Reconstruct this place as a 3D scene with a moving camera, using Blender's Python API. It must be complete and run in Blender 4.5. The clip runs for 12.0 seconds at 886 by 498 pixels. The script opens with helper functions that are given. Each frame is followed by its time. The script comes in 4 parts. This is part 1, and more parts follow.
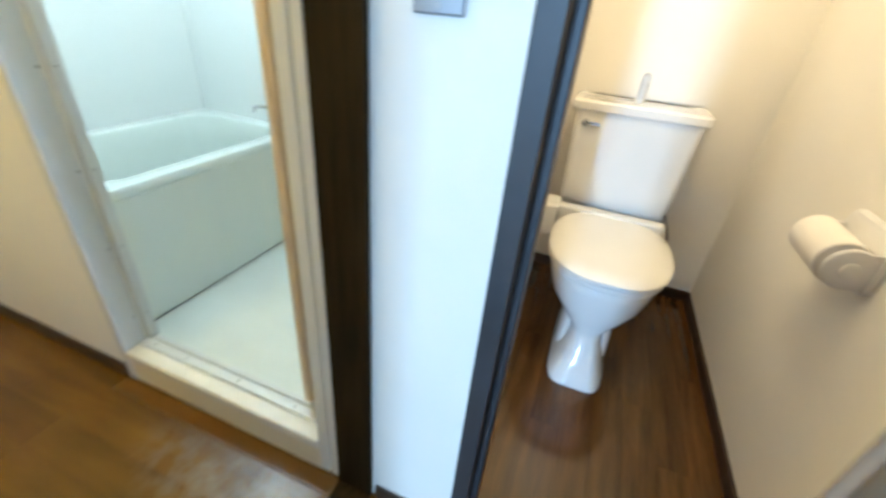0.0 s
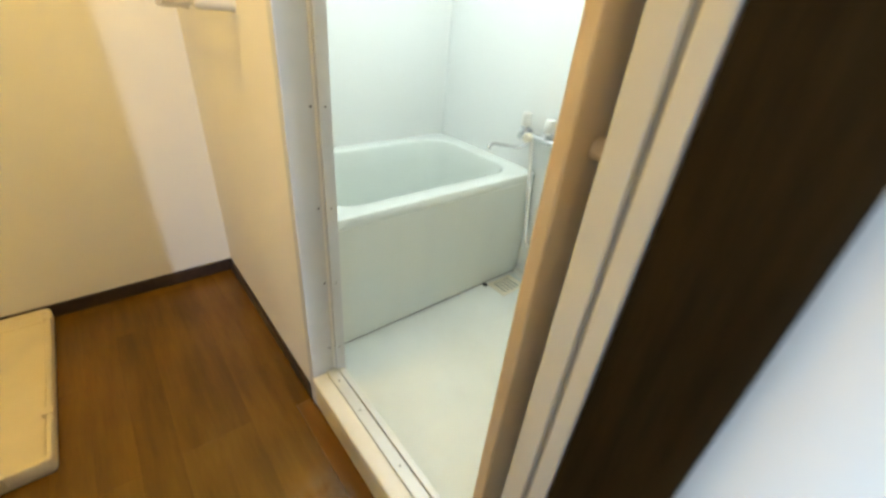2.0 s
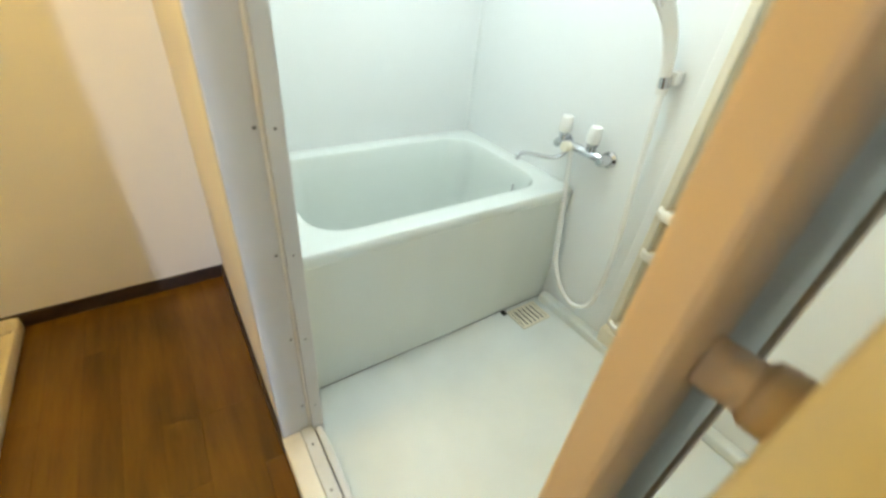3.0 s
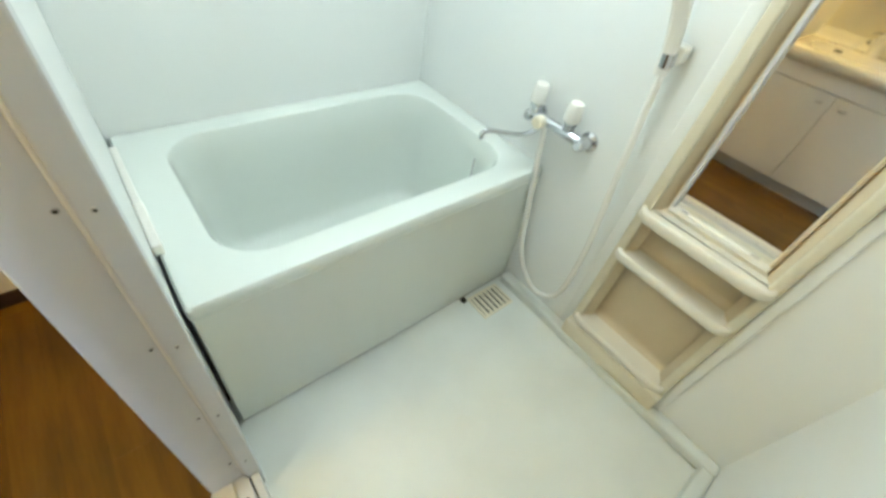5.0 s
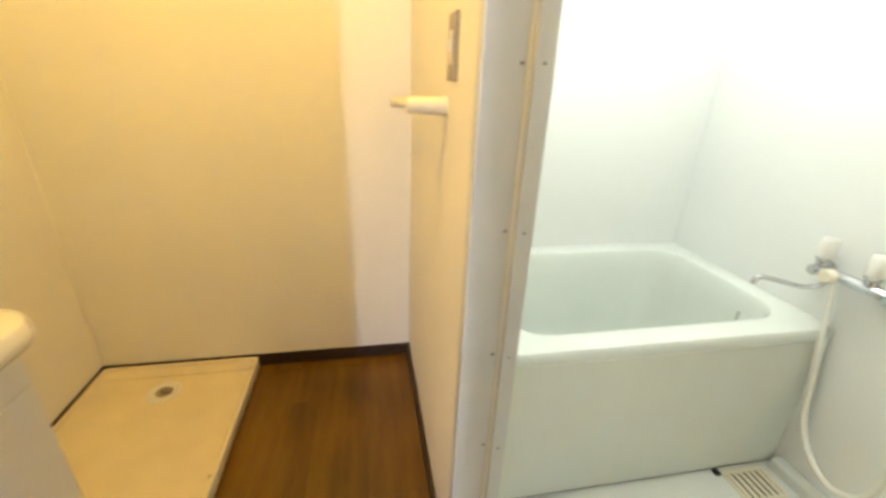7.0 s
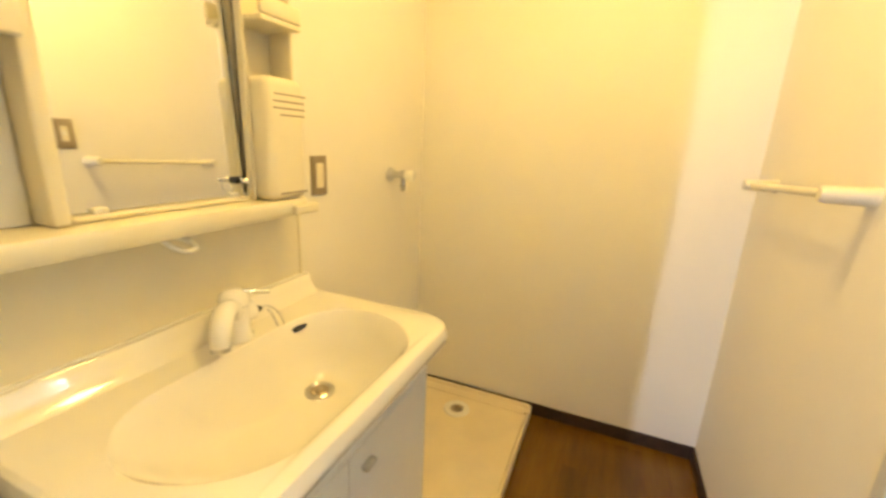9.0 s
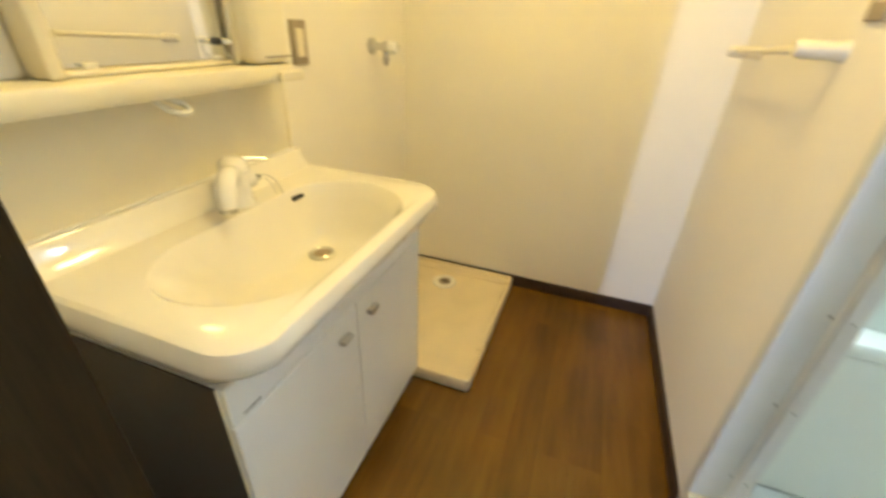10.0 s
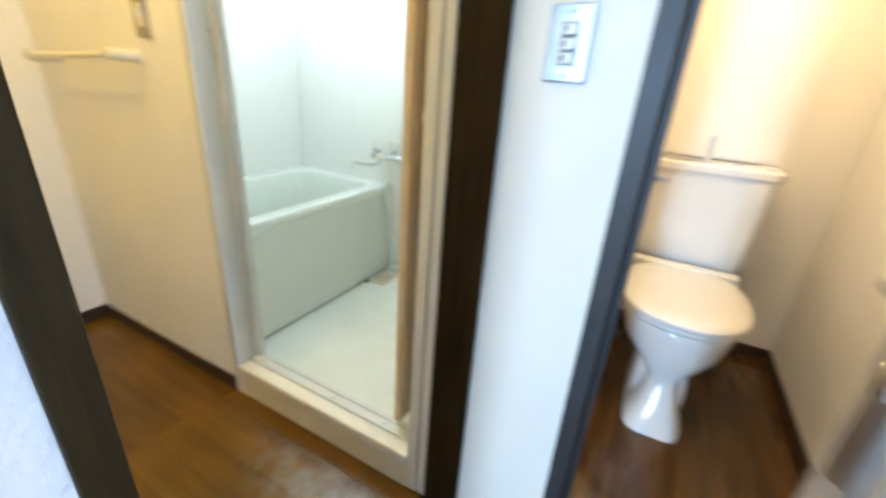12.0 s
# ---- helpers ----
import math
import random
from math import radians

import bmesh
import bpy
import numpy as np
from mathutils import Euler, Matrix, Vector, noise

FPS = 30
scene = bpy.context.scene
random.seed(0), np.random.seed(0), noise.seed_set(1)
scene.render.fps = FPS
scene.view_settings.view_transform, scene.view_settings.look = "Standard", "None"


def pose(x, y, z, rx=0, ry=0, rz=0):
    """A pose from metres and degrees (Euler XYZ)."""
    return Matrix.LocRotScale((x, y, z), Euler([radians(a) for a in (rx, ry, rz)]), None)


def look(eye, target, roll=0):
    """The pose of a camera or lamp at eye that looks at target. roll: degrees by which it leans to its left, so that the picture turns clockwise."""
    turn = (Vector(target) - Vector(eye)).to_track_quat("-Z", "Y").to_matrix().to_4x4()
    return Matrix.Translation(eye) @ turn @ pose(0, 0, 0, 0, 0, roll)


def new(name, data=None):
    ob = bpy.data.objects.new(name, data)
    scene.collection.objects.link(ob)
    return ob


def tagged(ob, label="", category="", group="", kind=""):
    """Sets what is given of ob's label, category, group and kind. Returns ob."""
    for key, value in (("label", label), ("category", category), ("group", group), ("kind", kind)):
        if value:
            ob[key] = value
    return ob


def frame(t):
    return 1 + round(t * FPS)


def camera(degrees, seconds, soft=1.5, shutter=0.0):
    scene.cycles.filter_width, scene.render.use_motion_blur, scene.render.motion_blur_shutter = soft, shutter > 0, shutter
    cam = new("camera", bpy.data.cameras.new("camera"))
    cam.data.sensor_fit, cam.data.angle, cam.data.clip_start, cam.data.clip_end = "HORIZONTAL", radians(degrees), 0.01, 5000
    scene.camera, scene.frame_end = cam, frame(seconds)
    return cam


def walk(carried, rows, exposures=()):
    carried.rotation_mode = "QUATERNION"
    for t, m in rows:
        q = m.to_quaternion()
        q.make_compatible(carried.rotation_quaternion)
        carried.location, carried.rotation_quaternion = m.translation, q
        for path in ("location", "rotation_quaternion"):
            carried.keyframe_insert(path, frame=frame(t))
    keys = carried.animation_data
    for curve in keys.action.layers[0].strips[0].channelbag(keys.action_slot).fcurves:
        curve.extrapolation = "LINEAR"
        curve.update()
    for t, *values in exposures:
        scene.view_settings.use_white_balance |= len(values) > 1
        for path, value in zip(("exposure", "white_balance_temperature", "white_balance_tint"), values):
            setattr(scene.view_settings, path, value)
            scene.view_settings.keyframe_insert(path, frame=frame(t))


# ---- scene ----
cam = camera(95.0, 12.0, soft=2.8, shutter=0.5)
PATH = [
    (0, (-0.565, -0.336, 1.206), (1.065, 0.226, 0.193), 5.6),
    (0.5, (-0.677, -0.305, 1.2), (0.8, 0.584, 0.186), 4.9),
    (1, (-0.664, -0.216, 1.21), (0.66, 0.923, 0.235), 6.1),
    (1.5, (-0.537, -0.121, 1.206), (0.699, 1.078, 0.19), 5.2),
    (2, (-0.332, -0.004, 1.235), (0.814, 1.274, 0.209), 5.7),
    (2.5, (-0.181, 0.121, 1.254), (0.817, 1.429, 0.117), 4.8),
    (2.7, (-0.132, 0.159, 1.247), (0.859, 1.499, 0.141), 6.3),
    (4.3, (0.129, 0.483, 1.322), (1.09, 1.456, -0.138), 10.1),
    (4.5, (0.142, 0.495, 1.316), (1.092, 1.452, -0.161), 10.5),
    (5, (0.133, 0.487, 1.319), (1.171, 1.458, -0.089), 11.8),
    (5.5, (0.074, 0.428, 1.326), (1.269, 1.635, 0.271), 7.7),
    (6, (-0.011, 0.358, 1.299), (1.008, 1.891, 0.516), 4.9),
    (6.5, (-0.108, 0.327, 1.266), (0.546, 2.056, 0.503), 4.3),
    (6.7, (-0.135, 0.32, 1.259), (0.396, 2.083, 0.477), 3.1),
    (8.3, (-0.378, 0.221, 1.228), (-0.71, 2.074, 0.551), 6.2),
    (8.5, (-0.402, 0.216, 1.233), (-0.834, 2.046, 0.551), 5.4),
    (9, (-0.463, 0.183, 1.264), (-1.2, 1.97, 0.753), 2.5),
    (9.5, (-0.466, 0.141, 1.251), (-1.326, 1.811, 0.563), 2.2),
    (10, (-0.446, 0.09, 1.21), (-1.018, 1.745, 0.243), 2.6),
    (10.5, (-0.472, 0.041, 1.188), (-0.363, 1.794, 0.23), 1.4),
    (11, (-0.504, -0.068, 1.190), (0.216, 1.536, 0.235), -1.0),
    (11.5, (-0.630, -0.192, 1.180), (0.563, 1.169, 0.329), 1.0),
    (12, (-0.769, -0.29, 1.189), (0.875, 0.554, 0.423), 4.2),
]
EXPOSURES = [
    (0, -0.18, 5350, 1),
    (1.0, -0.24, 6000, 5),
    (2.0, -0.22, 6250, 8),
    (2.7, -0.20, 6150, 8),
    (4.5, -0.30, 6000, 6),
    (5.5, -0.30, 6100, 8),
    (6.5, -0.16, 6700, 11),
    (8.5, -0.10, 7200, 14),
    (9.0, -0.10, 6700, 12),
    (9.5, -0.12, 5950, 9),
    (10.0, -0.06, 5750, 7),
    (10.5, -0.12, 5800, 4),
    (11.0, -0.10, 5750, 6),
    (12.0, -0.20, 5950, 6),
]
walk(cam, [(t, look(eye, target, roll)) for t, eye, target, roll in PATH], EXPOSURES)

# ---- light ----
world = bpy.data.worlds.new("world")
scene.world = world
world.use_nodes = True
sky = world.node_tree.nodes.new("ShaderNodeTexSky")
sky.sky_type, sky.sun_disc, sky.sun_elevation, sky.sun_rotation = "NISHITA", False, radians(35), radians(200)
world.node_tree.links.new(sky.outputs[0], world.node_tree.nodes["Background"].inputs[0])
world.node_tree.nodes["Background"].inputs[1].default_value = 0.08


def area_lamp(name, m, sx, sy, watts, colour):
    data = bpy.data.lights.new(name, "AREA")
    data.shape, data.size, data.size_y, data.energy, data.color = "RECTANGLE", sx, sy, watts, colour
    ob = new(name, data)
    ob.matrix_world = m
    return ob


def bulb(name, place, watts, colour, radius):
    data = bpy.data.lights.new(name, "POINT")
    data.energy, data.color, data.shadow_soft_size = watts, colour, radius
    ob = new(name, data)
    ob.location = place
    return ob


WARM = (1.0, 0.67, 0.185)
bulb("washroom_bulb", (-0.52, 0.98, 2.18), 34.0, WARM, 0.10)
bulb("toilet_bulb", (0.70, -0.36, 2.12), 31.0, (1.0, 0.70, 0.38), 0.08)
bulb("bath_bulb", (0.68, 1.18, 1.98), 29.0, (0.94, 1.0, 0.97), 0.12)
area_lamp("daylight_side", look((-4.46, 0.06, 1.45), (0, -0.3, 0.9)), 0.34, 1.3, 235.0, (0.50, 0.72, 1.0))
area_lamp("daylight_back", look((-1.46, -3.46, 1.35), (-0.2, 1.95, 0.9)), 0.08, 1.5, 86.0, (0.66, 0.76, 1.0))


# ---- materials ----
def material(name, colour, rough=0.5, metal=0.0, vary=0.06, scale=8.0, fine=120.0, bump=0.1, depth=0.001, specks=None, coat=0.0, random_tone=0.0, transmission=0.0, stretch=None):
    """Principled surface with two scales of variation: broad tone and fine relief."""
    mat = bpy.data.materials.new(name)
    mat.use_nodes = True
    nt = mat.node_tree
    b = nt.nodes["Principled BSDF"]
    b.inputs["Metallic"].default_value = metal
    b.inputs["Coat Weight"].default_value = coat
    b.inputs["Transmission Weight"].default_value = transmission
    tc = nt.nodes.new("ShaderNodeTexCoord")
    mp = nt.nodes.new("ShaderNodeMapping")
    nt.links.new(tc.outputs["Object"], mp.inputs[0])
    if stretch:
        mp.inputs["Scale"].default_value = stretch
    broad = nt.nodes.new("ShaderNodeTexNoise")
    broad.inputs["Scale"].default_value, broad.inputs["Detail"].default_value = scale, 4
    nt.links.new(mp.outputs[0], broad.inputs["Vector"])
    tiny = nt.nodes.new("ShaderNodeTexNoise")
    tiny.inputs["Scale"].default_value, tiny.inputs["Detail"].default_value = fine, 3
    nt.links.new(mp.outputs[0], tiny.inputs["Vector"])
    ramp = nt.nodes.new("ShaderNodeValToRGB")
    lo = [max(0.0, c * (1 - vary)) for c in colour]
    hi = [min(1.0, c * (1 + vary)) for c in colour]
    ramp.color_ramp.elements[0].position, ramp.color_ramp.elements[1].position = 0.3, 0.7
    ramp.color_ramp.elements[0].color, ramp.color_ramp.elements[1].color = (*lo, 1), (*hi, 1)
    nt.links.new(broad.outputs[0], ramp.inputs[0])
    out = ramp.outputs[0]
    if specks:
        sp = nt.nodes.new("ShaderNodeValToRGB")
        sp.color_ramp.elements[0].position, sp.color_ramp.elements[1].position = 0.55, 0.75
        nt.links.new(tiny.outputs[0], sp.inputs[0])
        mix = nt.nodes.new("ShaderNodeMixRGB")
        nt.links.new(sp.outputs[0], mix.inputs[0])
        nt.links.new(out, mix.inputs[1])
        mix.inputs[2].default_value = (*specks, 1)
        out = mix.outputs[0]
    if random_tone:
        info = nt.nodes.new("ShaderNodeObjectInfo")
        mr = nt.nodes.new("ShaderNodeMapRange")
        mr.inputs[3].default_value, mr.inputs[4].default_value = 1 - random_tone, 1 + random_tone
        nt.links.new(info.outputs["Random"], mr.inputs[0])
        hsv = nt.nodes.new("ShaderNodeHueSaturation")
        nt.links.new(mr.outputs[0], hsv.inputs["Value"])
        nt.links.new(out, hsv.inputs["Color"])
        out = hsv.outputs[0]
    nt.links.new(out, b.inputs["Base Color"])
    rr = nt.nodes.new("ShaderNodeMapRange")
    rr.inputs[3].default_value, rr.inputs[4].default_value = max(0.02, rough * 0.85), min(1.0, rough * 1.15)
    nt.links.new(broad.outputs[0], rr.inputs[0])
    nt.links.new(rr.outputs[0], b.inputs["Roughness"])
    if bump:
        bp = nt.nodes.new("ShaderNodeBump")
        bp.inputs["Strength"].default_value, bp.inputs["Distance"].default_value = bump, depth
        nt.links.new(tiny.outputs[0], bp.inputs["Height"])
        nt.links.new(bp.outputs[0], b.inputs["Normal"])
    return mat


def wood(name, dark, light, rough, along, random_tone=0.12, grain=9.0, bump=0.08, gloss=0.5, patches=0.12):
    """Grain stretched along one axis (0 x, 1 y, 2 z)."""
    mat = material(name, light, rough, bump=0)
    nt = mat.node_tree
    b = nt.nodes["Principled BSDF"]
    b.inputs["Specular IOR Level"].default_value = gloss
    tc = nt.nodes.new("ShaderNodeTexCoord")
    info = nt.nodes.new("ShaderNodeObjectInfo")
    add = nt.nodes.new("ShaderNodeVectorMath")
    scl = nt.nodes.new("ShaderNodeVectorMath")
    scl.operation = "SCALE"
    scl.inputs[0].default_value, = ((3.1, 5.3, 7.7),)
    nt.links.new(info.outputs["Random"], scl.inputs["Scale"])
    nt.links.new(tc.outputs["Object"], add.inputs[0])
    nt.links.new(scl.outputs[0], add.inputs[1])
    mp = nt.nodes.new("ShaderNodeMapping")
    s = [grain, grain, grain]
    s[along] = grain * 0.09
    mp.inputs["Scale"].default_value = s
    nt.links.new(add.outputs[0], mp.inputs[0])
    n = nt.nodes.new("ShaderNodeTexNoise")
    n.inputs["Scale"].default_value, n.inputs["Detail"].default_value, n.inputs["Distortion"].default_value = 3.0, 3, 0.0
    nt.links.new(mp.outputs[0], n.inputs["Vector"])
    fine = nt.nodes.new("ShaderNodeTexNoise")
    fine.inputs["Scale"].default_value, fine.inputs["Detail"].default_value = 22.0, 3
    nt.links.new(mp.outputs[0], fine.inputs["Vector"])
    both = nt.nodes.new("ShaderNodeMath")
    both.operation = "MULTIPLY_ADD"
    both.inputs[1].default_value = 0.35
    nt.links.new(fine.outputs[0], both.inputs[0])
    nt.links.new(n.outputs[0], both.inputs[2])
    ramp = nt.nodes.new("ShaderNodeValToRGB")
    ramp.color_ramp.elements[0].position, ramp.color_ramp.elements[1].position = 0.45, 0.9
    ramp.color_ramp.elements[0].color, ramp.color_ramp.elements[1].color = (*dark, 1), (*light, 1)
    nt.links.new(both.outputs[0], ramp.inputs[0])
    mr = nt.nodes.new("ShaderNodeMapRange")
    mr.inputs[3].default_value, mr.inputs[4].default_value = 1 - random_tone, 1 + random_tone
    nt.links.new(info.outputs["Random"], mr.inputs[0])
    hsv = nt.nodes.new("ShaderNodeHueSaturation")
    nt.links.new(mr.outputs[0], hsv.inputs["Value"])
    nt.links.new(ramp.outputs[0], hsv.inputs["Color"])
    geo = nt.nodes.new("ShaderNodeNewGeometry")
    wear = nt.nodes.new("ShaderNodeTexNoise")
    wear.inputs["Scale"].default_value, wear.inputs["Detail"].default_value = 2.6, 1
    nt.links.new(geo.outputs["Position"], wear.inputs["Vector"])
    tone = nt.nodes.new("ShaderNodeMapRange")
    tone.inputs[1].default_value, tone.inputs[2].default_value, tone.inputs[3].default_value, tone.inputs[4].default_value = 0.25, 0.75, 1 - patches, 1 + patches
    nt.links.new(wear.outputs[0], tone.inputs[0])
    for old in list(b.inputs["Roughness"].links):
        nt.links.remove(old)
    b.inputs["Roughness"].default_value = rough
    worn = nt.nodes.new("ShaderNodeHueSaturation")
    nt.links.new(tone.outputs[0], worn.inputs["Value"])
    nt.links.new(hsv.outputs[0], worn.inputs["Color"])
    nt.links.new(worn.outputs[0], b.inputs["Base Color"])
    bp = nt.nodes.new("ShaderNodeBump")
    bp.inputs["Strength"].default_value, bp.inputs["Distance"].default_value = bump, 0.001
    nt.links.new(both.outputs[0], bp.inputs["Height"])
    nt.links.new(bp.outputs[0], b.inputs["Normal"])
    return mat


WALLPAPER = material("wallpaper", (0.80, 0.77, 0.70), 0.7, vary=0.02, scale=3, fine=260, bump=0.25, depth=0.0012)
HALLPAPER = material("embossed_wallpaper", (0.78, 0.78, 0.77), 0.75, vary=0.03, scale=3, fine=110, bump=0.9, depth=0.004)
CEILING = material("ceiling_paper", (0.8, 0.79, 0.76), 0.8, vary=0.02, scale=3, fine=200, bump=0.2)
FLOORWOOD = wood("floor_wood", (0.098, 0.045, 0.003), (0.150, 0.072, 0.006), 0.27, 1, 0.08, grain=7.0, bump=0.03, gloss=0.40, patches=0.22)
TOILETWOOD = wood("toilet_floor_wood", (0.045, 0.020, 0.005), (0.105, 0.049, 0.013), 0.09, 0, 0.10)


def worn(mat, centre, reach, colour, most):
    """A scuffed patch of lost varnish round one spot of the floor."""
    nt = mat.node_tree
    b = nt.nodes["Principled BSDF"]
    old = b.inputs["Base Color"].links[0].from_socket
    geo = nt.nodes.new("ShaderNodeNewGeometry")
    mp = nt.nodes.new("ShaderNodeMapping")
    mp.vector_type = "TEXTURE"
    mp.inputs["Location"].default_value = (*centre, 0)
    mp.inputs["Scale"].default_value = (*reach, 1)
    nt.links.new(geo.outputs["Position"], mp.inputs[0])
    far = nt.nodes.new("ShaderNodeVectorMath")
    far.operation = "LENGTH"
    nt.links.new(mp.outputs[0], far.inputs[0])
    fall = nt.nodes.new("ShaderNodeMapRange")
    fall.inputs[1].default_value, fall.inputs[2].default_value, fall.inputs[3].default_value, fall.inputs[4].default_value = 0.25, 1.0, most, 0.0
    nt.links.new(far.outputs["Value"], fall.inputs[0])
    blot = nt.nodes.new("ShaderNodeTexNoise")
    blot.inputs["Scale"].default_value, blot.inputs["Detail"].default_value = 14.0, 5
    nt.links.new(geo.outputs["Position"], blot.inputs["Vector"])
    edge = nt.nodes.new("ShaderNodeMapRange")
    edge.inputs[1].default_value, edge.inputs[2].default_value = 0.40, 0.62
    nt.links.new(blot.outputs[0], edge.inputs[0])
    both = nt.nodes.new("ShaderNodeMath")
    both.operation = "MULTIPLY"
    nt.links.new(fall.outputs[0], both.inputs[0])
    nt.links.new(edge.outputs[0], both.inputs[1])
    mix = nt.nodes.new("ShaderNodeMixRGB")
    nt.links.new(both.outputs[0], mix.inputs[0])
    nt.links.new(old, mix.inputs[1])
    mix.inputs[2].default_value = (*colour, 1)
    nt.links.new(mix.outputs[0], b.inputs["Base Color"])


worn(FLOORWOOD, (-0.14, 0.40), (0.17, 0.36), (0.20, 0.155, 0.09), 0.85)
STRIPWOOD = wood("border_wood", (0.115, 0.048, 0.002), (0.165, 0.074, 0.004), 0.30, 1, 0.0, grain=7.0, bump=0.03, gloss=0.4)
SUBFLOOR = wood("floor_base", (0.06, 0.025, 0.007), (0.13, 0.055, 0.016), 0.4, 1, 0.0)
BROWNTRIM = wood("dark_trim", (0.014, 0.009, 0.003), (0.036, 0.023, 0.008), 0.6, 2, 0.05, grain=14, gloss=0.12)
BASEWOOD = wood("baseboard_wood", (0.02, 0.011, 0.006), (0.05, 0.027, 0.014), 0.45, 1, 0.05)
DOORWOOD = wood("door_wood", (0.17, 0.115, 0.07), (0.30, 0.21, 0.135), 0.45, 2, 0.03, grain=10)
GREYFRAME = material("grey_steel_frame", (0.026, 0.026, 0.029), 0.5, 0.0, vary=0.25, scale=14, fine=90, bump=0.15)
BLACK = material("black_rubber", (0.012, 0.012, 0.012), 0.6, bump=0.05)
UNIT = material("bath_panel", (0.78, 0.80, 0.78), 0.30, vary=0.003, scale=1, fine=60, bump=0)
TUBMAT = material("tub_plastic", (0.70, 0.745, 0.70), 0.22, vary=0.008, scale=5, fine=60, bump=0.02, coat=0.3)
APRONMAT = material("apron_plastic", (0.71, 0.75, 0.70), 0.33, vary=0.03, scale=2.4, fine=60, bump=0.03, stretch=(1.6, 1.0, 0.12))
BATHFLOOR = material("bath_floor", (0.67, 0.70, 0.665), 0.4, vary=0.06, scale=4, fine=180, bump=0.25, depth=0.0015)
ALU = material("white_aluminium", (0.60, 0.61, 0.61), 0.38, 0.10, vary=0.03, scale=10, fine=80, bump=0.05)
SILLMAT = material("sill_plastic", (0.76, 0.74, 0.68), 0.35, vary=0.06, scale=12, fine=90, bump=0.05)
CREAM = material("cream_plastic", (0.74, 0.69, 0.54), 0.4, vary=0.03, scale=8, fine=90, bump=0.04)
BEIGE = material("beige_plastic", (0.60, 0.52, 0.37), 0.42, vary=0.04, scale=8, fine=90, bump=0.04)
COLUMNMAT = material("column_plastic", (0.64, 0.60, 0.47), 0.4, vary=0.03, scale=8, fine=90, bump=0.04)
SHELFMAT = material("shelf_plastic", (0.72, 0.69, 0.60), 0.35, vary=0.03, scale=8, fine=90, bump=0.03)
LEAFMAT = material("door_stile", (0.70, 0.56, 0.40), 0.42, vary=0.04, scale=8, fine=90, bump=0.04)
FROST = material("frosted_panel", (0.72, 0.74, 0.72), 0.5, vary=0.03, scale=30, fine=220, bump=0.4, depth=0.001)
GLOSSWHITE = material("white_gloss_plastic", (0.80, 0.79, 0.74), 0.25, vary=0.015, scale=8, fine=80, bump=0.02)
CERAMIC = material("white_ceramic", (0.80, 0.79, 0.76), 0.10, vary=0.01, scale=6, fine=60, bump=0.01, coat=0.5)
BASINMAT = material("basin_ceramic", (0.82, 0.795, 0.73), 0.10, vary=0.015, scale=6, fine=60, bump=0.015, coat=0.5)
LAMINATE = material("white_laminate", (0.78, 0.78, 0.77), 0.35, vary=0.015, scale=8, fine=90, bump=0.03)
# Brown lowered to near black, taking in the shade on the vanity's side.
SIDEPANEL = material("shaded_brown_panel", (0.037, 0.027, 0.016), 0.6, vary=0.15, scale=9, fine=90, bump=0.1)
KICK = material("grey_kick", (0.42, 0.42, 0.42), 0.5, vary=0.05, scale=9, fine=90)
PANMAT = material("pan_plastic", (0.74, 0.64, 0.44), 0.4, vary=0.05, scale=7, fine=120, bump=0.08)
CHROME = material("chrome", (0.62, 0.63, 0.66), 0.08, 1.0, vary=0.02, scale=20, fine=90, bump=0.02)
STEEL = material("brushed_steel", (0.55, 0.55, 0.55), 0.3, 1.0, vary=0.08, scale=30, fine=150, bump=0.05)
BRASSY = material("aged_plate", (0.36, 0.31, 0.24), 0.4, 0.6, vary=0.12, scale=20, fine=120, bump=0.06)
PLATE = material("switch_plate", (0.40, 0.41, 0.43), 0.30, 0.7, vary=0.05, scale=20, fine=120, bump=0.03)
MIRROR = material("mirror_glass", (0.90, 0.92, 0.91), 0.02, 1.0, vary=0.005, bump=0)
PAPER = material("toilet_paper", (0.82, 0.79, 0.74), 0.9, vary=0.02, scale=10, fine=200, bump=0.3)
HOLDER = material("holder_plastic", (0.76, 0.75, 0.73), 0.35, vary=0.02, scale=10, fine=80, bump=0.02)
DIM = material("dark_void", (0.03, 0.03, 0.03), 0.7, bump=0.05)


# ---- mesh helpers ----
def link_mesh(name, bm, mat, smooth=False):
    bmesh.ops.recalc_face_normals(bm, faces=bm.faces)
    me = bpy.data.meshes.new(name)
    if smooth:
        for f in bm.faces:
            f.smooth = True
        for e in bm.edges:
            if len(e.link_faces) == 2 and e.calc_face_angle(0) > 0.7:
                e.smooth = False
    bm.to_mesh(me)
    bm.free()
    me.materials.append(mat)
    return new(name, me)


def part(name, bm, mat, parent=None, label="", smooth=False):
    ob = link_mesh(name, bm, mat, smooth)
    if parent:
        ob.parent = parent
        ob.matrix_parent_inverse = parent.matrix_basis.inverted()
    if label:
        ob["label"] = label
    return ob


def thing(name, place, label, category, group="", kind=""):
    ob = new(name)
    ob.empty_display_size = 0.05
    ob.location = place
    return tagged(ob, label, category, group, kind)


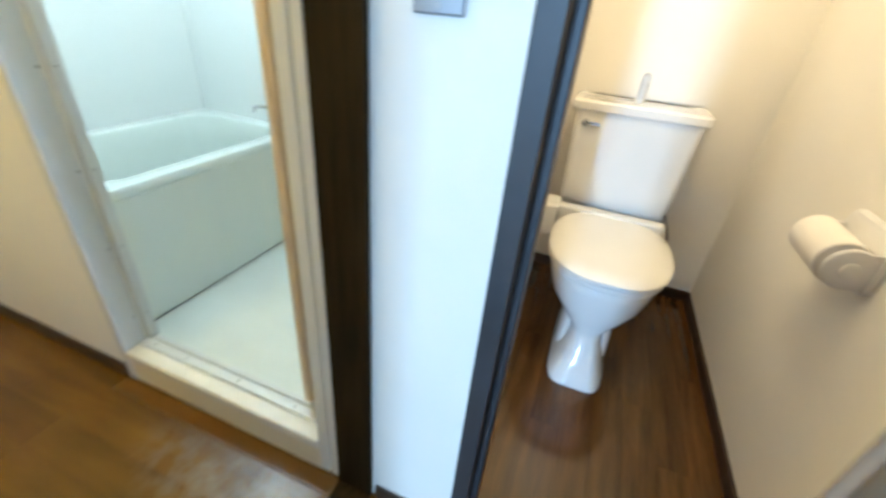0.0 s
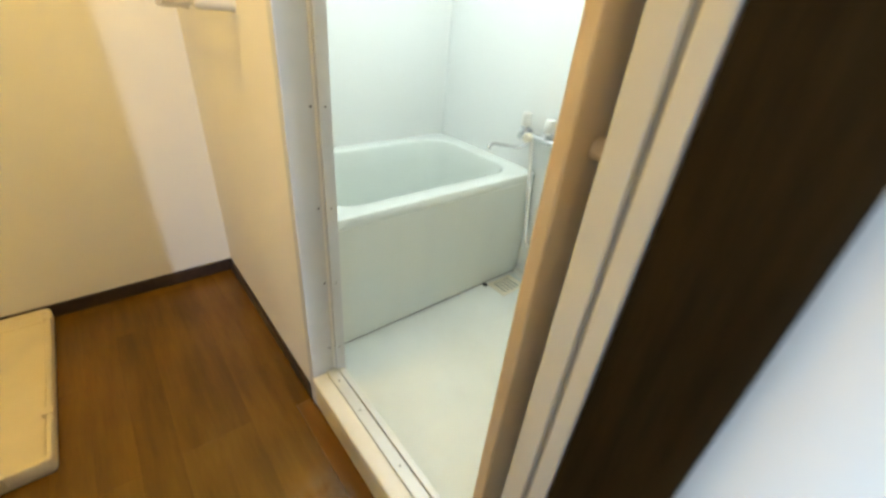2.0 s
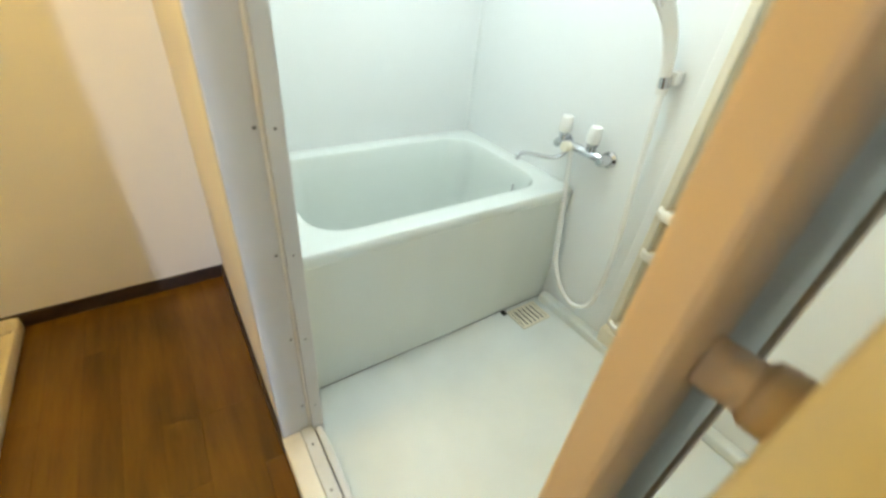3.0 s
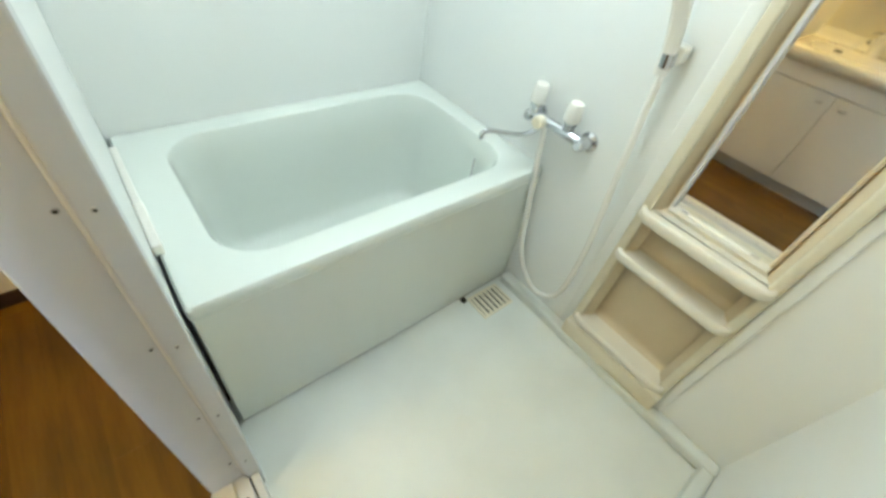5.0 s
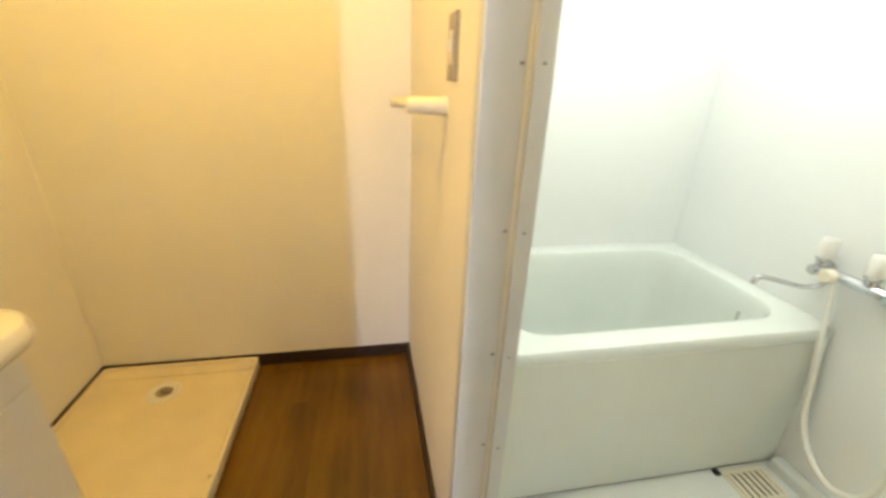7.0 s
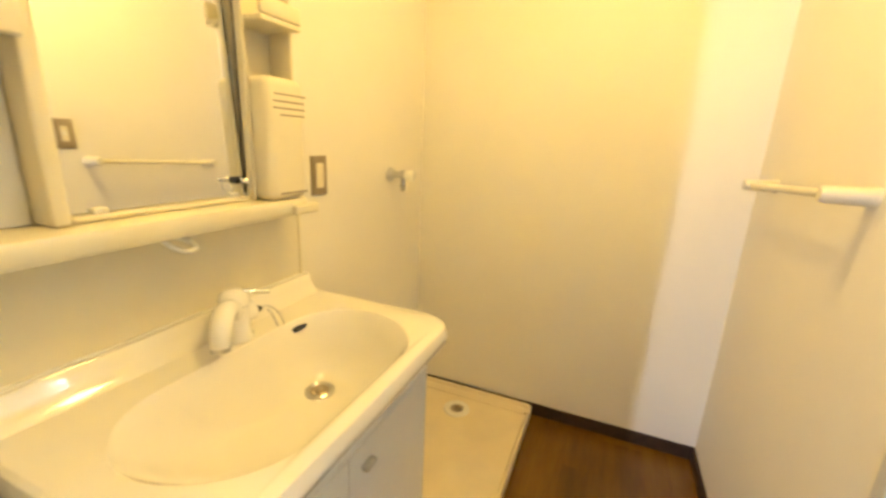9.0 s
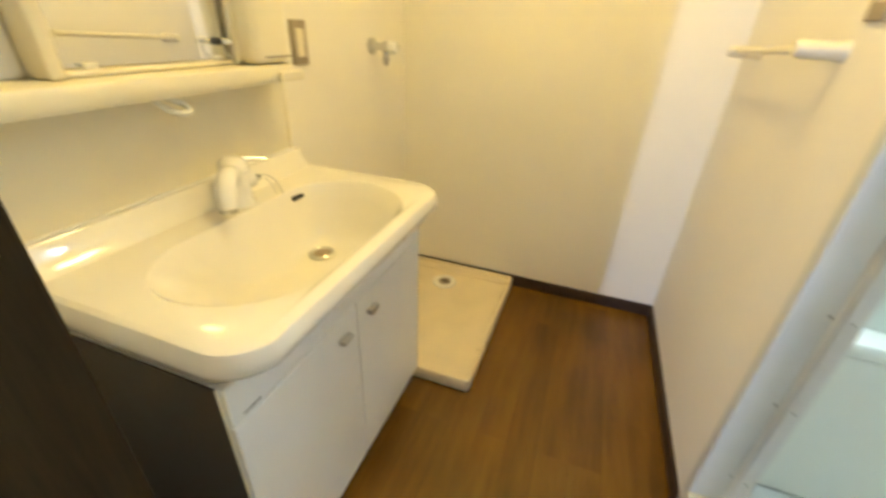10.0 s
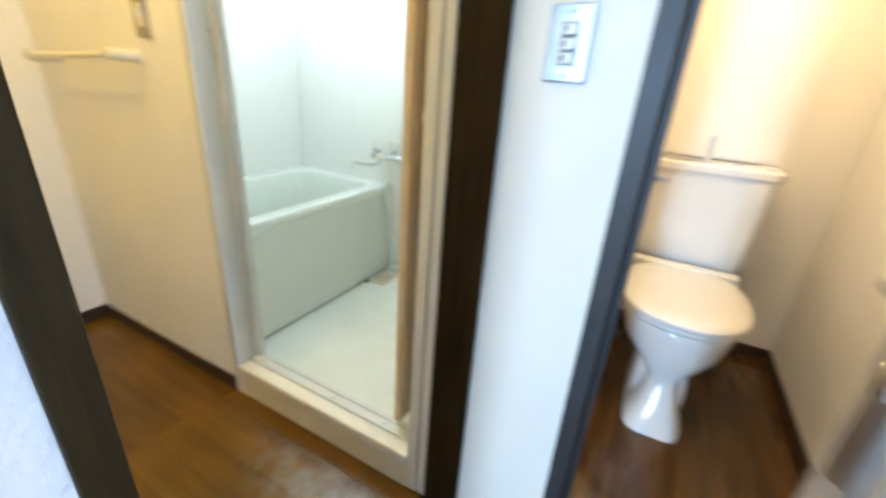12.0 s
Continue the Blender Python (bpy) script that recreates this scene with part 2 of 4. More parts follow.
def box(x0, x1, y0, y1, z0, z1, bevel=0.0, bm=None, segs=2):
    own = bm is None
    tmp = bmesh.new()
    bmesh.ops.create_cube(tmp, size=1.0)
    for v in tmp.verts:
        v.co = Vector((x0 + (v.co.x + 0.5) * (x1 - x0), y0 + (v.co.y + 0.5) * (y1 - y0), z0 + (v.co.z + 0.5) * (z1 - z0)))
    if bevel:
        bmesh.ops.bevel(tmp, geom=list(tmp.edges), offset=bevel, segments=segs, profile=0.5, affect="EDGES")
    if own:
        return tmp
    return merge(bm, tmp)


def merge(bm, other):
    vs = [bm.verts.new(v.co) for v in other.verts]
    other.verts.index_update()
    for f in other.faces:
        bm.faces.new([vs[v.index] for v in f.verts])
    other.free()
    return bm


def loft(rings, cap_start=True, cap_end=True, bm=None):
    """Skin rings of equal length."""
    bm = bm or bmesh.new()
    rows = [[bm.verts.new(p) for p in r] for r in rings]
    n = len(rows[0])
    for a, b in zip(rows, rows[1:]):
        for i in range(n):
            bm.faces.new((a[i], a[(i + 1) % n], b[(i + 1) % n], b[i]))
    if cap_start:
        bm.faces.new(list(reversed(rows[0])))
    if cap_end:
        bm.faces.new(rows[-1])
    return bm


def ring(centre, radius, axis, n=20):
    axis = Vector(axis).normalized()
    side = axis.orthogonal().normalized()
    up = axis.cross(side)
    return [Vector(centre) + radius * (math.cos(2 * math.pi * i / n) * side + math.sin(2 * math.pi * i / n) * up) for i in range(n)]


def turned(base, axis, profile, n=24, bm=None):
    """A turned solid: profile of (distance along the axis, radius)."""
    a = Vector(axis).normalized()
    return loft([ring(Vector(base) + a * d, max(r, 0.0004), a, n) for d, r in profile], bm=bm)


def rod(p, q, r, n=16, bm=None, soft=0.0):
    p, q = Vector(p), Vector(q)
    l = (q - p).length
    if soft:
        return turned(p, q - p, [(0, r - soft), (soft * 0.4, r - soft * 0.3), (soft, r), (l - soft, r), (l - soft * 0.4, r - soft * 0.3), (l, r - soft)], n, bm)
    return turned(p, q - p, [(0, r), (l, r)], n, bm)


def smooth_path(points, steps=8):
    pts = [Vector(p) for p in points]
    pts = [2 * pts[0] - pts[1], *pts, 2 * pts[-1] - pts[-2]]
    out = []
    for i in range(1, len(pts) - 2):
        a, b, c, d = pts[i - 1:i + 3]
        for k in range(steps):
            t = k / steps
            out.append(0.5 * (2 * b + (c - a) * t + (2 * a - 5 * b + 4 * c - d) * t * t + (3 * b - a - 3 * c + d) * t ** 3))
    out.append(pts[-2])
    return out


def tube(points, r, n=12, steps=8, bm=None):
    pts = smooth_path(points, steps)
    side = None
    rings = []
    for i, p in enumerate(pts):
        d = (pts[min(i + 1, len(pts) - 1)] - pts[max(i - 1, 0)]).normalized()
        side = d.orthogonal().normalized() if side is None else (side - d * side.dot(d)).normalized()
        up = d.cross(side)
        rad = r(i / (len(pts) - 1)) if callable(r) else r
        rings.append([p + rad * (math.cos(2 * math.pi * k / n) * side + math.sin(2 * math.pi * k / n) * up) for k in range(n)])
    return loft(rings, bm=bm)


def rrect(x0, x1, y0, y1, z, r, k=8):
    """Rounded rectangle, k points a corner."""
    out = []
    for cx, cy, a0 in ((x1 - r, y1 - r, 0), (x0 + r, y1 - r, 90), (x0 + r, y0 + r, 180), (x1 - r, y0 + r, 270)):
        for i in range(k):
            a = radians(a0 + 90 * i / (k - 1))
            out.append(Vector((cx + r * math.cos(a), cy + r * math.sin(a), z)))
    return out


def egg(cx, cy, front, back, half, z, n=40, power=2.3):
    """Egg outline: long to -x by front, to +x by back."""
    out = []
    for i in range(n):
        a = 2 * math.pi * i / n
        c, s = math.cos(a), math.sin(a)
        e = 2 / power
        lx = back if c > 0 else front
        out.append(Vector((cx + lx * math.copysign(abs(c) ** e, c), cy + half * math.copysign(abs(s) ** e, s), z)))
    return out


# ---- plan ----
LW, YF = -1.32, 1.95          # washroom: side wall, far wall
BX0, BX1, BY0, BY1 = 0.10, 1.215, 0.14, 1.83   # unit bath
BZ, RIM = 0.035, 0.592        # bath floor, tub rim
F0, F1 = 0.107, 0.970         # bath door frame, outer edges
H = 2.30
TX, TY = 1.52, -0.985         # toilet: back wall, side wall


def wall(name, *spans, mat=WALLPAPER, label="off-white wallpapered wall", bevel=0.0):
    bm = bmesh.new()
    for s in spans:
        box(*s, bevel=bevel, bm=bm)
    return tagged(part(name, bm, mat), label, "wall", kind="structure")


wall("wall_far", (LW - 0.1, 0.08, YF, YF + 0.1, 0, H))
wall("wall_vanity", (LW - 0.1, LW, 0.176, YF, 0, H))
wall("wall_bath_side", (0.0, 0.08, F1, YF, 0, H), (0.0, 0.08, 0.11, F1, 2.0, H), label="off-white wallpapered wall beside the bathroom door")
wall("wall_switches", (0.0, 0.09, -0.231, 0.0, 0, H), (0.0, 0.08, 0.0, 0.107, 2.02, H), (0.0, 0.09, -0.99, -0.231, 2.03, H), label="narrow white wallpapered wall between two doors")
wall("wall_entry", (LW - 0.1, -0.713, 0.002, 0.176, 0, H), (-0.713, -0.004, 0.004, 0.165, 2.06, H), mat=HALLPAPER, label="white embossed wallpapered hall wall beside the opening")
wall("wall_toilet_back", (TX, TX + 0.1, TY, 0.02, 0, H), label="off-white toilet back wall")
wall("wall_toilet_side", (0.09, TX + 0.1, TY - 0.1, TY, 0, H), label="off-white toilet side wall with a paper holder")
wall("wall_toilet_bath", (0.09, TX, -0.06, 0.02, 0, H), label="off-white toilet wall towards the bathroom")
wall("wall_hall_right", (0.0, 0.09, -3.6, -0.99, 0, H), mat=HALLPAPER, label="white hall wall")
wall("wall_hall_back", (-4.6, -1.55, -3.6, -3.5, 0, H), (-1.41, 0.0, -3.6, -3.5, 0, H), (-1.55, -1.41, -3.6, -3.5, 0, 0.55), (-1.55, -1.41, -3.6, -3.5, 2.15, H), mat=HALLPAPER, label="white hall wall with a narrow window")
wall("wall_hall_side", (-4.6, -4.5, -3.5, -0.12, 0, H), (-4.6, -4.5, 0.24, 0.9, 0, H), (-4.6, -4.5, -0.12, 0.24, 0, 0.75), (-4.6, -4.5, -0.12, 0.24, 2.15, H), mat=HALLPAPER, label="white hall wall with a window")
wall("wall_hall_end", (-4.6, LW - 0.1, 0.9, 1.0, 0, H), (LW - 0.2, LW - 0.1, 0.19, 0.9, 0, H), mat=HALLPAPER, label="white hall wall")

tagged(part("ceiling", box(-4.6, TX + 0.1, -3.6, YF + 0.1, H, H + 0.1), CEILING), "white papered ceiling", "ceiling", kind="structure")
floor = tagged(part("floor", box(-4.6, TX + 0.1, -3.6, YF + 0.1, -0.12, -0.004), SUBFLOOR), "dark brown wooden plank floor", "floor", kind="structure")


# ---- skirting and door frames ----
def baseboard(*span):
    return tagged(part("baseboard", box(*span, bevel=0.003), BASEWOOD), "dark brown wooden skirting board", "baseboard", kind="structure")


baseboard(LW, 0.0, YF - 0.010, YF, 0, 0.06)
baseboard(-0.010, 0.0, F1 + 0.004, YF - 0.011, 0, 0.06)
baseboard(LW, LW + 0.010, 1.10, YF - 0.011, 0, 0.06)
baseboard(-0.008, 0.0, -0.229, -0.012, 0, 0.05)
baseboard(0.10, TX - 0.011, TY, TY + 0.010, 0, 0.06)
baseboard(TX - 0.010, TX, TY, -0.06, 0, 0.06)

tagged(part("trim", box(-0.062, -0.0105, 0.106, 0.975, -0.003, 0.004, 0.001), STRIPWOOD), "orange-brown wooden border strip along the sill", "trim", kind="structure")

entry = thing("door_1", (-0.37, 0.05, 0), "dark brown wooden door frame around the washroom opening", "door frame", kind="structure")
part("jamb", box(-0.012, 0.0, 0.0, 0.104, 0, 2.02, 0.002), BROWNTRIM, entry)
part("jamb", box(-0.713, -0.684, -0.006, 0.181, 0, 2.02, 0.003), BROWNTRIM, entry)
part("head", box(-0.713, 0.0, 0.0, 0.104, 2.021, 2.06, 0.002), BROWNTRIM, entry)
part("threshold", box(-0.683, -0.013, 0.0, 0.10, -0.003, 0.007, 0.003), BROWNTRIM, entry)

bath_frame = thing("bathroom_door_frame", (0.05, 0.55, 0), "white aluminium bathroom door frame with screws and a raised sill", "door frame")
part("jamb", box(-0.006, 0.068, 0.940, F1 + 0.002, 0, 2.0, 0.003), ALU, bath_frame)
part("stop_strip", box(0.0725, 0.106, 0.926, F1, 0.0, 2.0, 0.003), ALU, bath_frame)
part("groove", box(0.0682, 0.0723, 0.9435, F1, 0.0, 2.0), KICK, bath_frame, "grey rubber groove")
part("bead", rod((0.0702, 0.9392, 0.140), (0.0702, 0.9392, 2.0), 0.0042, 12), GLOSSWHITE, bath_frame, "white rounded edge bead", True)
part("jamb", box(-0.008, 0.045, F0, 0.131, 0.012, 2.0, 0.003), GLOSSWHITE, bath_frame)
part("groove", box(0.004, 0.045, 0.1312, 0.1403, 0.012, 2.0), KICK, bath_frame, "grey recessed groove")
part("jamb", box(-0.003, 0.100, 0.1405, 0.172, 0.0, 2.0, 0.003), GLOSSWHITE, bath_frame)
part("head", box(-0.006, 0.100, 0.176, 0.925, 1.94, 2.0, 0.003), ALU, bath_frame)
part("sill", box(-0.010, 0.040, 0.172, 0.940, 0.100, 0.136, 0.005, segs=3), SILLMAT, bath_frame, "cream worn plastic sill", True)
part("riser", box(-0.004, 0.040, 0.172, 0.940, 0.0, 0.0995, 0.002), CREAM, bath_frame, "cream riser under the sill")
rail = bmesh.new()
box(0.0405, 0.076, 0.172, 0.940, 0.02, 0.139, 0.003, rail)
box(0.080, 0.099, 0.172, 0.926, 0.02, 0.137, 0.002, rail)
part("rail", rail, ALU, bath_frame, "white aluminium door track")
part("track_groove", box(0.0762, 0.0798, 0.172, 0.926, 0.02, 0.126), BLACK, bath_frame, "dark narrow groove in the track")
for y in (0.30, 0.52, 0.74, 0.88):
    part("screw", turned((0.058, y, 0.1385), (0, 0, 1), [(0, 0.0032), (0.0012, 0.0032), (0.002, 0.002)], 10), GREYFRAME, bath_frame)
for z in (0.24, 0.50, 0.746, 1.008, 1.276, 1.55):
    for sx, sy, r in ((0.058, 0.940, 0.0042), (0.088, 0.926, 0.0034)):
        head = part("screw", turned((sx, sy + 0.001, z), (0, -1, 0), [(0, r), (0.0015, r), (0.0026, r * 0.7)], 12), KICK, bath_frame)
        part("slot", turned((sx, sy - 0.0014, z), (0, -1, 0), [(0, r * 0.62), (0.0006, r * 0.5)], 8), BLACK, head, "dark screw slot")

toilet_frame = thing("door_2", (0.03, -0.6, 0), "dark grey steel toilet door frame", "door frame", kind="structure")
for y0, y1, s0, s1, g0, g1 in ((-0.268, -0.229, -0.285, -0.272, -0.272, -0.268), (-0.990, -0.952, -0.948, -0.936, -0.952, -0.948)):
    part("jamb", box(-0.010, 0.092, y0, y1, 0, 2.03, 0.002), GREYFRAME, toilet_frame)
    part("stop_strip", box(0.035, 0.092, s0, s1, 0, 2.03, 0.002), GREYFRAME, toilet_frame)
    part("seal", box(0.030, 0.092, g0, g1, 0, 2.03), BLACK, toilet_frame, "black rubber seal")
part("head", box(-0.010, 0.092, -0.952, -0.268, 1.99, 2.03, 0.002), GREYFRAME, toilet_frame)

# ---- toilet door, standing ajar ----
door = thing("toilet_door", (-0.012, -0.946, 0), "wood-grained toilet door standing ajar with a lever handle", "door")


def door_part(name, bm, mat, parent, label="", smooth=True):
    bmesh.ops.transform(bm, matrix=pose(-0.012, -0.946, 0, 0, 0, 40), verts=bm.verts)
    return part(name, bm, mat, parent, label, smooth)


door_part("panel", box(-0.036, 0.0, 0.0, 0.655, 0.012, 1.985, 0.002), DOORWOOD, door, "brown wood-grained door panel", False)
door_part("latch_plate", box(-0.030, -0.006, 0.6545, 0.6565, 0.94, 1.14, 0.0008), STEEL, door)
door_part("latch", box(-0.024, -0.012, 0.655, 0.668, 1.02, 1.045, 0.002), CHROME, door)
lever = door_part("lever_handle", turned((-0.036, 0.60, 1.03), (-1, 0, 0), [(0, 0.027), (0.006, 0.027), (0.010, 0.022), (0.012, 0.012), (0.045, 0.011), (0.047, 0.008)]), STEEL, door, "satin steel lever handle")
door_part("lever", box(-0.088, -0.074, 0.47, 0.615, 1.018, 1.042, 0.006, segs=3), STEEL, lever)
door_part("thumb_turn", turned((-0.036, 0.60, 1.12), (-1, 0, 0), [(0, 0.024), (0.008, 0.024), (0.014, 0.018), (0.030, 0.015), (0.034, 0.010)]), CHROME, door, "round chrome thumb turn")

# ---- unit bath shell ----
bw = dict(mat=UNIT)
wall("wall_bath_back", (BX0, BX1 + 0.03, BY1, BY1 + 0.03, 0, 2.18), label="glossy white bathroom wall panel behind the tub", **bw)
wall("wall_bath_taps", (BX1, BX1 + 0.03, BY0, 0.391, 0, 2.18), (BX1, BX1 + 0.03, 0.773, BY1, 0, 2.18), (BX1, BX1 + 0.03, 0.391, 0.773, 2.001, 2.18), (BX1, BX1 + 0.03, 0.391, 0.773, 0, BZ + 0.029), label="glossy white bathroom wall panel with the taps", **bw)
wall("wall_bath_recess", (BX1 + 0.0605, BX1 + 0.085, 0.36, 0.81, 0, 2.18), label="plain panel behind the mirror column", **bw)
wall("wall_bath_near", (BX0, BX1 + 0.03, BY0 - 0.03, BY0, 0, 2.18), label="glossy white bathroom wall panel", **bw)
wall("wall_bath_door", (0.082, BX0, F1 + 0.001, BY1, 0, 2.18), (0.082, BX0, 0.142, F1, 2.001, 2.18), label="glossy white bathroom wall panel beside the door", **bw)
tagged(part("ceiling_bath", box(0.082, BX1 + 0.03, BY0 - 0.03, BY1 + 0.03, 2.181, 2.21), UNIT), "white bathroom ceiling panel", "ceiling", kind="structure")
bath_floor = bmesh.new()
box(BX0, BX1, BY0, 1.20, 0.0, BZ, 0.0, bath_floor)
box(BX1 - 0.045, BX1, BY0, 1.098, BZ, BZ + 0.045, 0.010, bath_floor)
box(BX0 + 0.005, BX1 - 0.046, BY0, BY0 + 0.045, BZ, BZ + 0.045, 0.010, bath_floor)
tagged(part("floor_bath", bath_floor, BATHFLOOR), "pale grey textured plastic bathroom floor with a raised edge", "floor", kind="structure")
trim = bmesh.new()
box(BX1 - 0.006, BX1 - 0.0005, BY1 - 0.012, BY1 - 0.0005, RIM, 2.18, 0.002, trim)
tagged(part("trim", trim, UNIT), "white corner strip between bathroom panels", "trim", kind="structure")

# ---- bathtub ----
tub = thing("bathtub", (0.66, 1.46, BZ), "pale grey-green plastic bathtub with a flat front apron", "bathtub")
X0, X1, Y0, Y1 = BX0 + 0.008, BX1 - 0.001, 1.113, BY1 - 0.001
rings = [rrect(X0, X1, Y0, Y1, RIM - 0.035, 0.012), rrect(X0, X1, Y0, Y1, RIM - 0.008, 0.012), rrect(X0 + 0.006, X1 - 0.002, Y0 + 0.006, Y1 - 0.002, RIM, 0.014)]
for inset, z, r in ((0.0, RIM, 0.13), (0.010, RIM - 0.004, 0.125), (0.018, RIM - 0.02, 0.12), (0.026, RIM - 0.10, 0.115), (0.050, 0.28, 0.10), (0.065, 0.18, 0.09), (0.10, 0.145, 0.07), (0.16, 0.14, 0.05)):
    rings.append(rrect(X0 + 0.095 + inset, X1 - 0.058 - inset, Y0 + 0.075 + inset, Y1 - 0.055 - inset, z, r))
part("shell", loft(rings, cap_start=False), TUBMAT, tub, "pale green-grey moulded tub", True)
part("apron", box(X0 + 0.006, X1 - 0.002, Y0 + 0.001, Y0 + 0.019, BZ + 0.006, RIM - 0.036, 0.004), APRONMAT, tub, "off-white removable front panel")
part("apron_seal", box(X0 + 0.006, X1 - 0.002, Y0 + 0.005, Y0 + 0.017, BZ, BZ + 0.006), BLACK, tub, "dark gap under the panel")
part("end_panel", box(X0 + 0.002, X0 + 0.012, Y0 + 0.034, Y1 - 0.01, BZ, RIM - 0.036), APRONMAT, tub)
part("level_mark", box(X1 - 0.112, X1 - 0.106, 1.33, 1.338, 0.36, 0.53, 0.002), STEEL, tub, "thin grey chain tube on the tub wall")
rag = thing("tub_end_clip", (0.11, 1.45, RIM), "white plastic corner strip with a beige clip on the tub rim", "plastic strip")
part("strip", box(0.1005, 0.119, 1.462, 1.75, RIM - 0.001, RIM + 0.014, 0.003), GLOSSWHITE, rag)
part("clip", box(0.1005, 0.122, 1.292, 1.460, RIM - 0.001, RIM + 0.030, 0.004), SILLMAT, rag)

# ---- floor drain ----
drain = thing("floor_drain", (1.06, 1.02, BZ), "cream slotted plastic floor drain cover beside the tub", "drain cover")
dx0, dx1, dy0, dy1 = 0.984, 1.142, 0.985, 1.098
fr = bmesh.new()
for s in ((dx0, dx1, dy0, dy0 + 0.012), (dx0, dx1, dy1 - 0.012, dy1), (dx0, dx0 + 0.010, dy0 + 0.012, dy1 - 0.012), (dx1 - 0.010, dx1, dy0 + 0.012, dy1 - 0.012)):
    box(*s, BZ - 0.001, BZ + 0.006, 0.0015, fr)
part("frame", fr, CREAM, drain)
part("pit", box(dx0 + 0.01, dx1 - 0.01, dy0 + 0.012, dy1 - 0.012, BZ - 0.001, BZ + 0.0012), DIM, drain, "dark drain hole")
for i in range(6):
    x = dx0 + 0.015 + i * 0.0230
    part("slat", box(x, x + 0.0130, dy0 + 0.012, dy1 - 0.012, BZ + 0.001, BZ + 0.0055, 0.001), CREAM, drain)
# Solid black block standing in for the dark notch left of the drain.
stop = thing("drain_notch", (0.968, 1.10, BZ), "dark notch beside the drain cover at the apron", "plug")
part("plug", box(0.958, 0.978, 1.088, 1.112, BZ, BZ + 0.010, 0.003), BLACK, stop)

# ---- bath mixer tap and hand shower ----
mixer = thing("bath_mixer_tap", (1.17, 1.09, 0.78), "chrome wall-mounted bath mixer with white capped handles", "tap")
mx = BX1 - 0.045
part("body", rod((mx, 1.005, 0.760), (mx, 1.205, 0.760), 0.016, 18, soft=0.004), CHROME, mixer, smooth=True)
for y in (1.192, 1.060):
    h = part("handle", turned((mx, y, 0.770), (-0.05, 0, 1), [(0, 0.017), (0.018, 0.017), (0.022, 0.021), (0.030, 0.022)], 20), CHROME, mixer, smooth=True)
    part("cap", turned((mx - 0.0016, y, 0.801), (-0.05, 0, 1), [(0, 0.023), (0.006, 0.025), (0.050, 0.022), (0.056, 0.018)], 20), GLOSSWHITE, h, "white plastic handle cap", True)
for y in (1.005, 1.205):
    part("leg", turned((BX1, y, 0.752), (-1, 0, 0), [(0, 0.030), (0.006, 0.030), (0.012, 0.019), (0.055, 0.018), (0.064, 0.012)], 20), CHROME, mixer, smooth=True)
part("selector", turned((mx - 0.012, 1.150, 0.758), (-1, 0, 0), [(0, 0.020), (0.020, 0.021), (0.026, 0.017)], 20), CREAM, mixer, "cream selector knob", True)
part("spout", tube([(mx, 1.150, 0.750), (1.140, 1.158, 0.722), (1.105, 1.172, 0.712), (1.050, 1.192, 0.722), (1.000, 1.210, 0.731), (0.981, 1.217, 0.726), (0.976, 1.218, 0.706)], 0.0075, 12), CHROME, mixer, "long swivel spout", True)

shower = thing("hand_shower", (1.18, 0.87, 1.06), "white hand shower with a cream hose in a wall bracket", "shower")
spine = smooth_path([(1.168, 0.889, 1.010), (1.158, 0.892, 1.070), (1.145, 0.899, 1.130), (1.126, 0.914, 1.190), (1.104, 0.936, 1.238), (1.092, 0.948, 1.258)], 4)
blade = []
for i, p in enumerate(spine):
    t = i / (len(spine) - 1)
    d = (spine[min(i + 1, len(spine) - 1)] - spine[max(i - 1, 0)]).normalized()
    across = d.cross(Vector((0.9, 0.42, 0.0))).normalized()
    out = across.cross(d).normalized()
    w, h = 0.0165 + 0.012 * t ** 2, 0.0125 - 0.002 * t
    blade.append([p + across * q.x + out * q.y for q in rrect(-w, w, -h, h, 0, 0.0075, 5)])
hd = part("head", loft(blade), GLOSSWHITE, shower, "white curved flat shower handle", True)
tip = spine[-4]
part("spray_plate", turned(tip - Vector((0.004, -0.002, 0.002)), (-0.62, 0.45, -0.60), [(0, 0.019), (0.010, 0.021), (0.013, 0.019)], 20), HOLDER, hd, "pale grey spray plate", True)
part("bracket", box(BX1 - 0.045, BX1, 0.863, 0.903, 1.035, 1.075, 0.008), GLOSSWHITE, shower)
part("collar", turned((1.166, 0.887, 1.03), (-0.2, 0.05, 1), [(0, 0.018), (0.03, 0.018)], 16), CHROME, shower, "chrome holder ring", True)
part("hose", tube([(mx - 0.01, 1.135, 0.750), (1.165, 1.118, 0.62), (1.160, 1.085, 0.45), (1.150, 1.05, 0.30), (1.145, 0.985, 0.205), (1.155, 0.91, 0.165), (1.175, 0.85, 0.22), (1.165, 0.835, 0.45), (1.165, 0.862, 0.75), (1.165, 0.880, 0.95), (1.166, 0.887, 1.03)], 0.0095, 12, 10), GLOSSWHITE, shower, "cream ribbed hose", True)

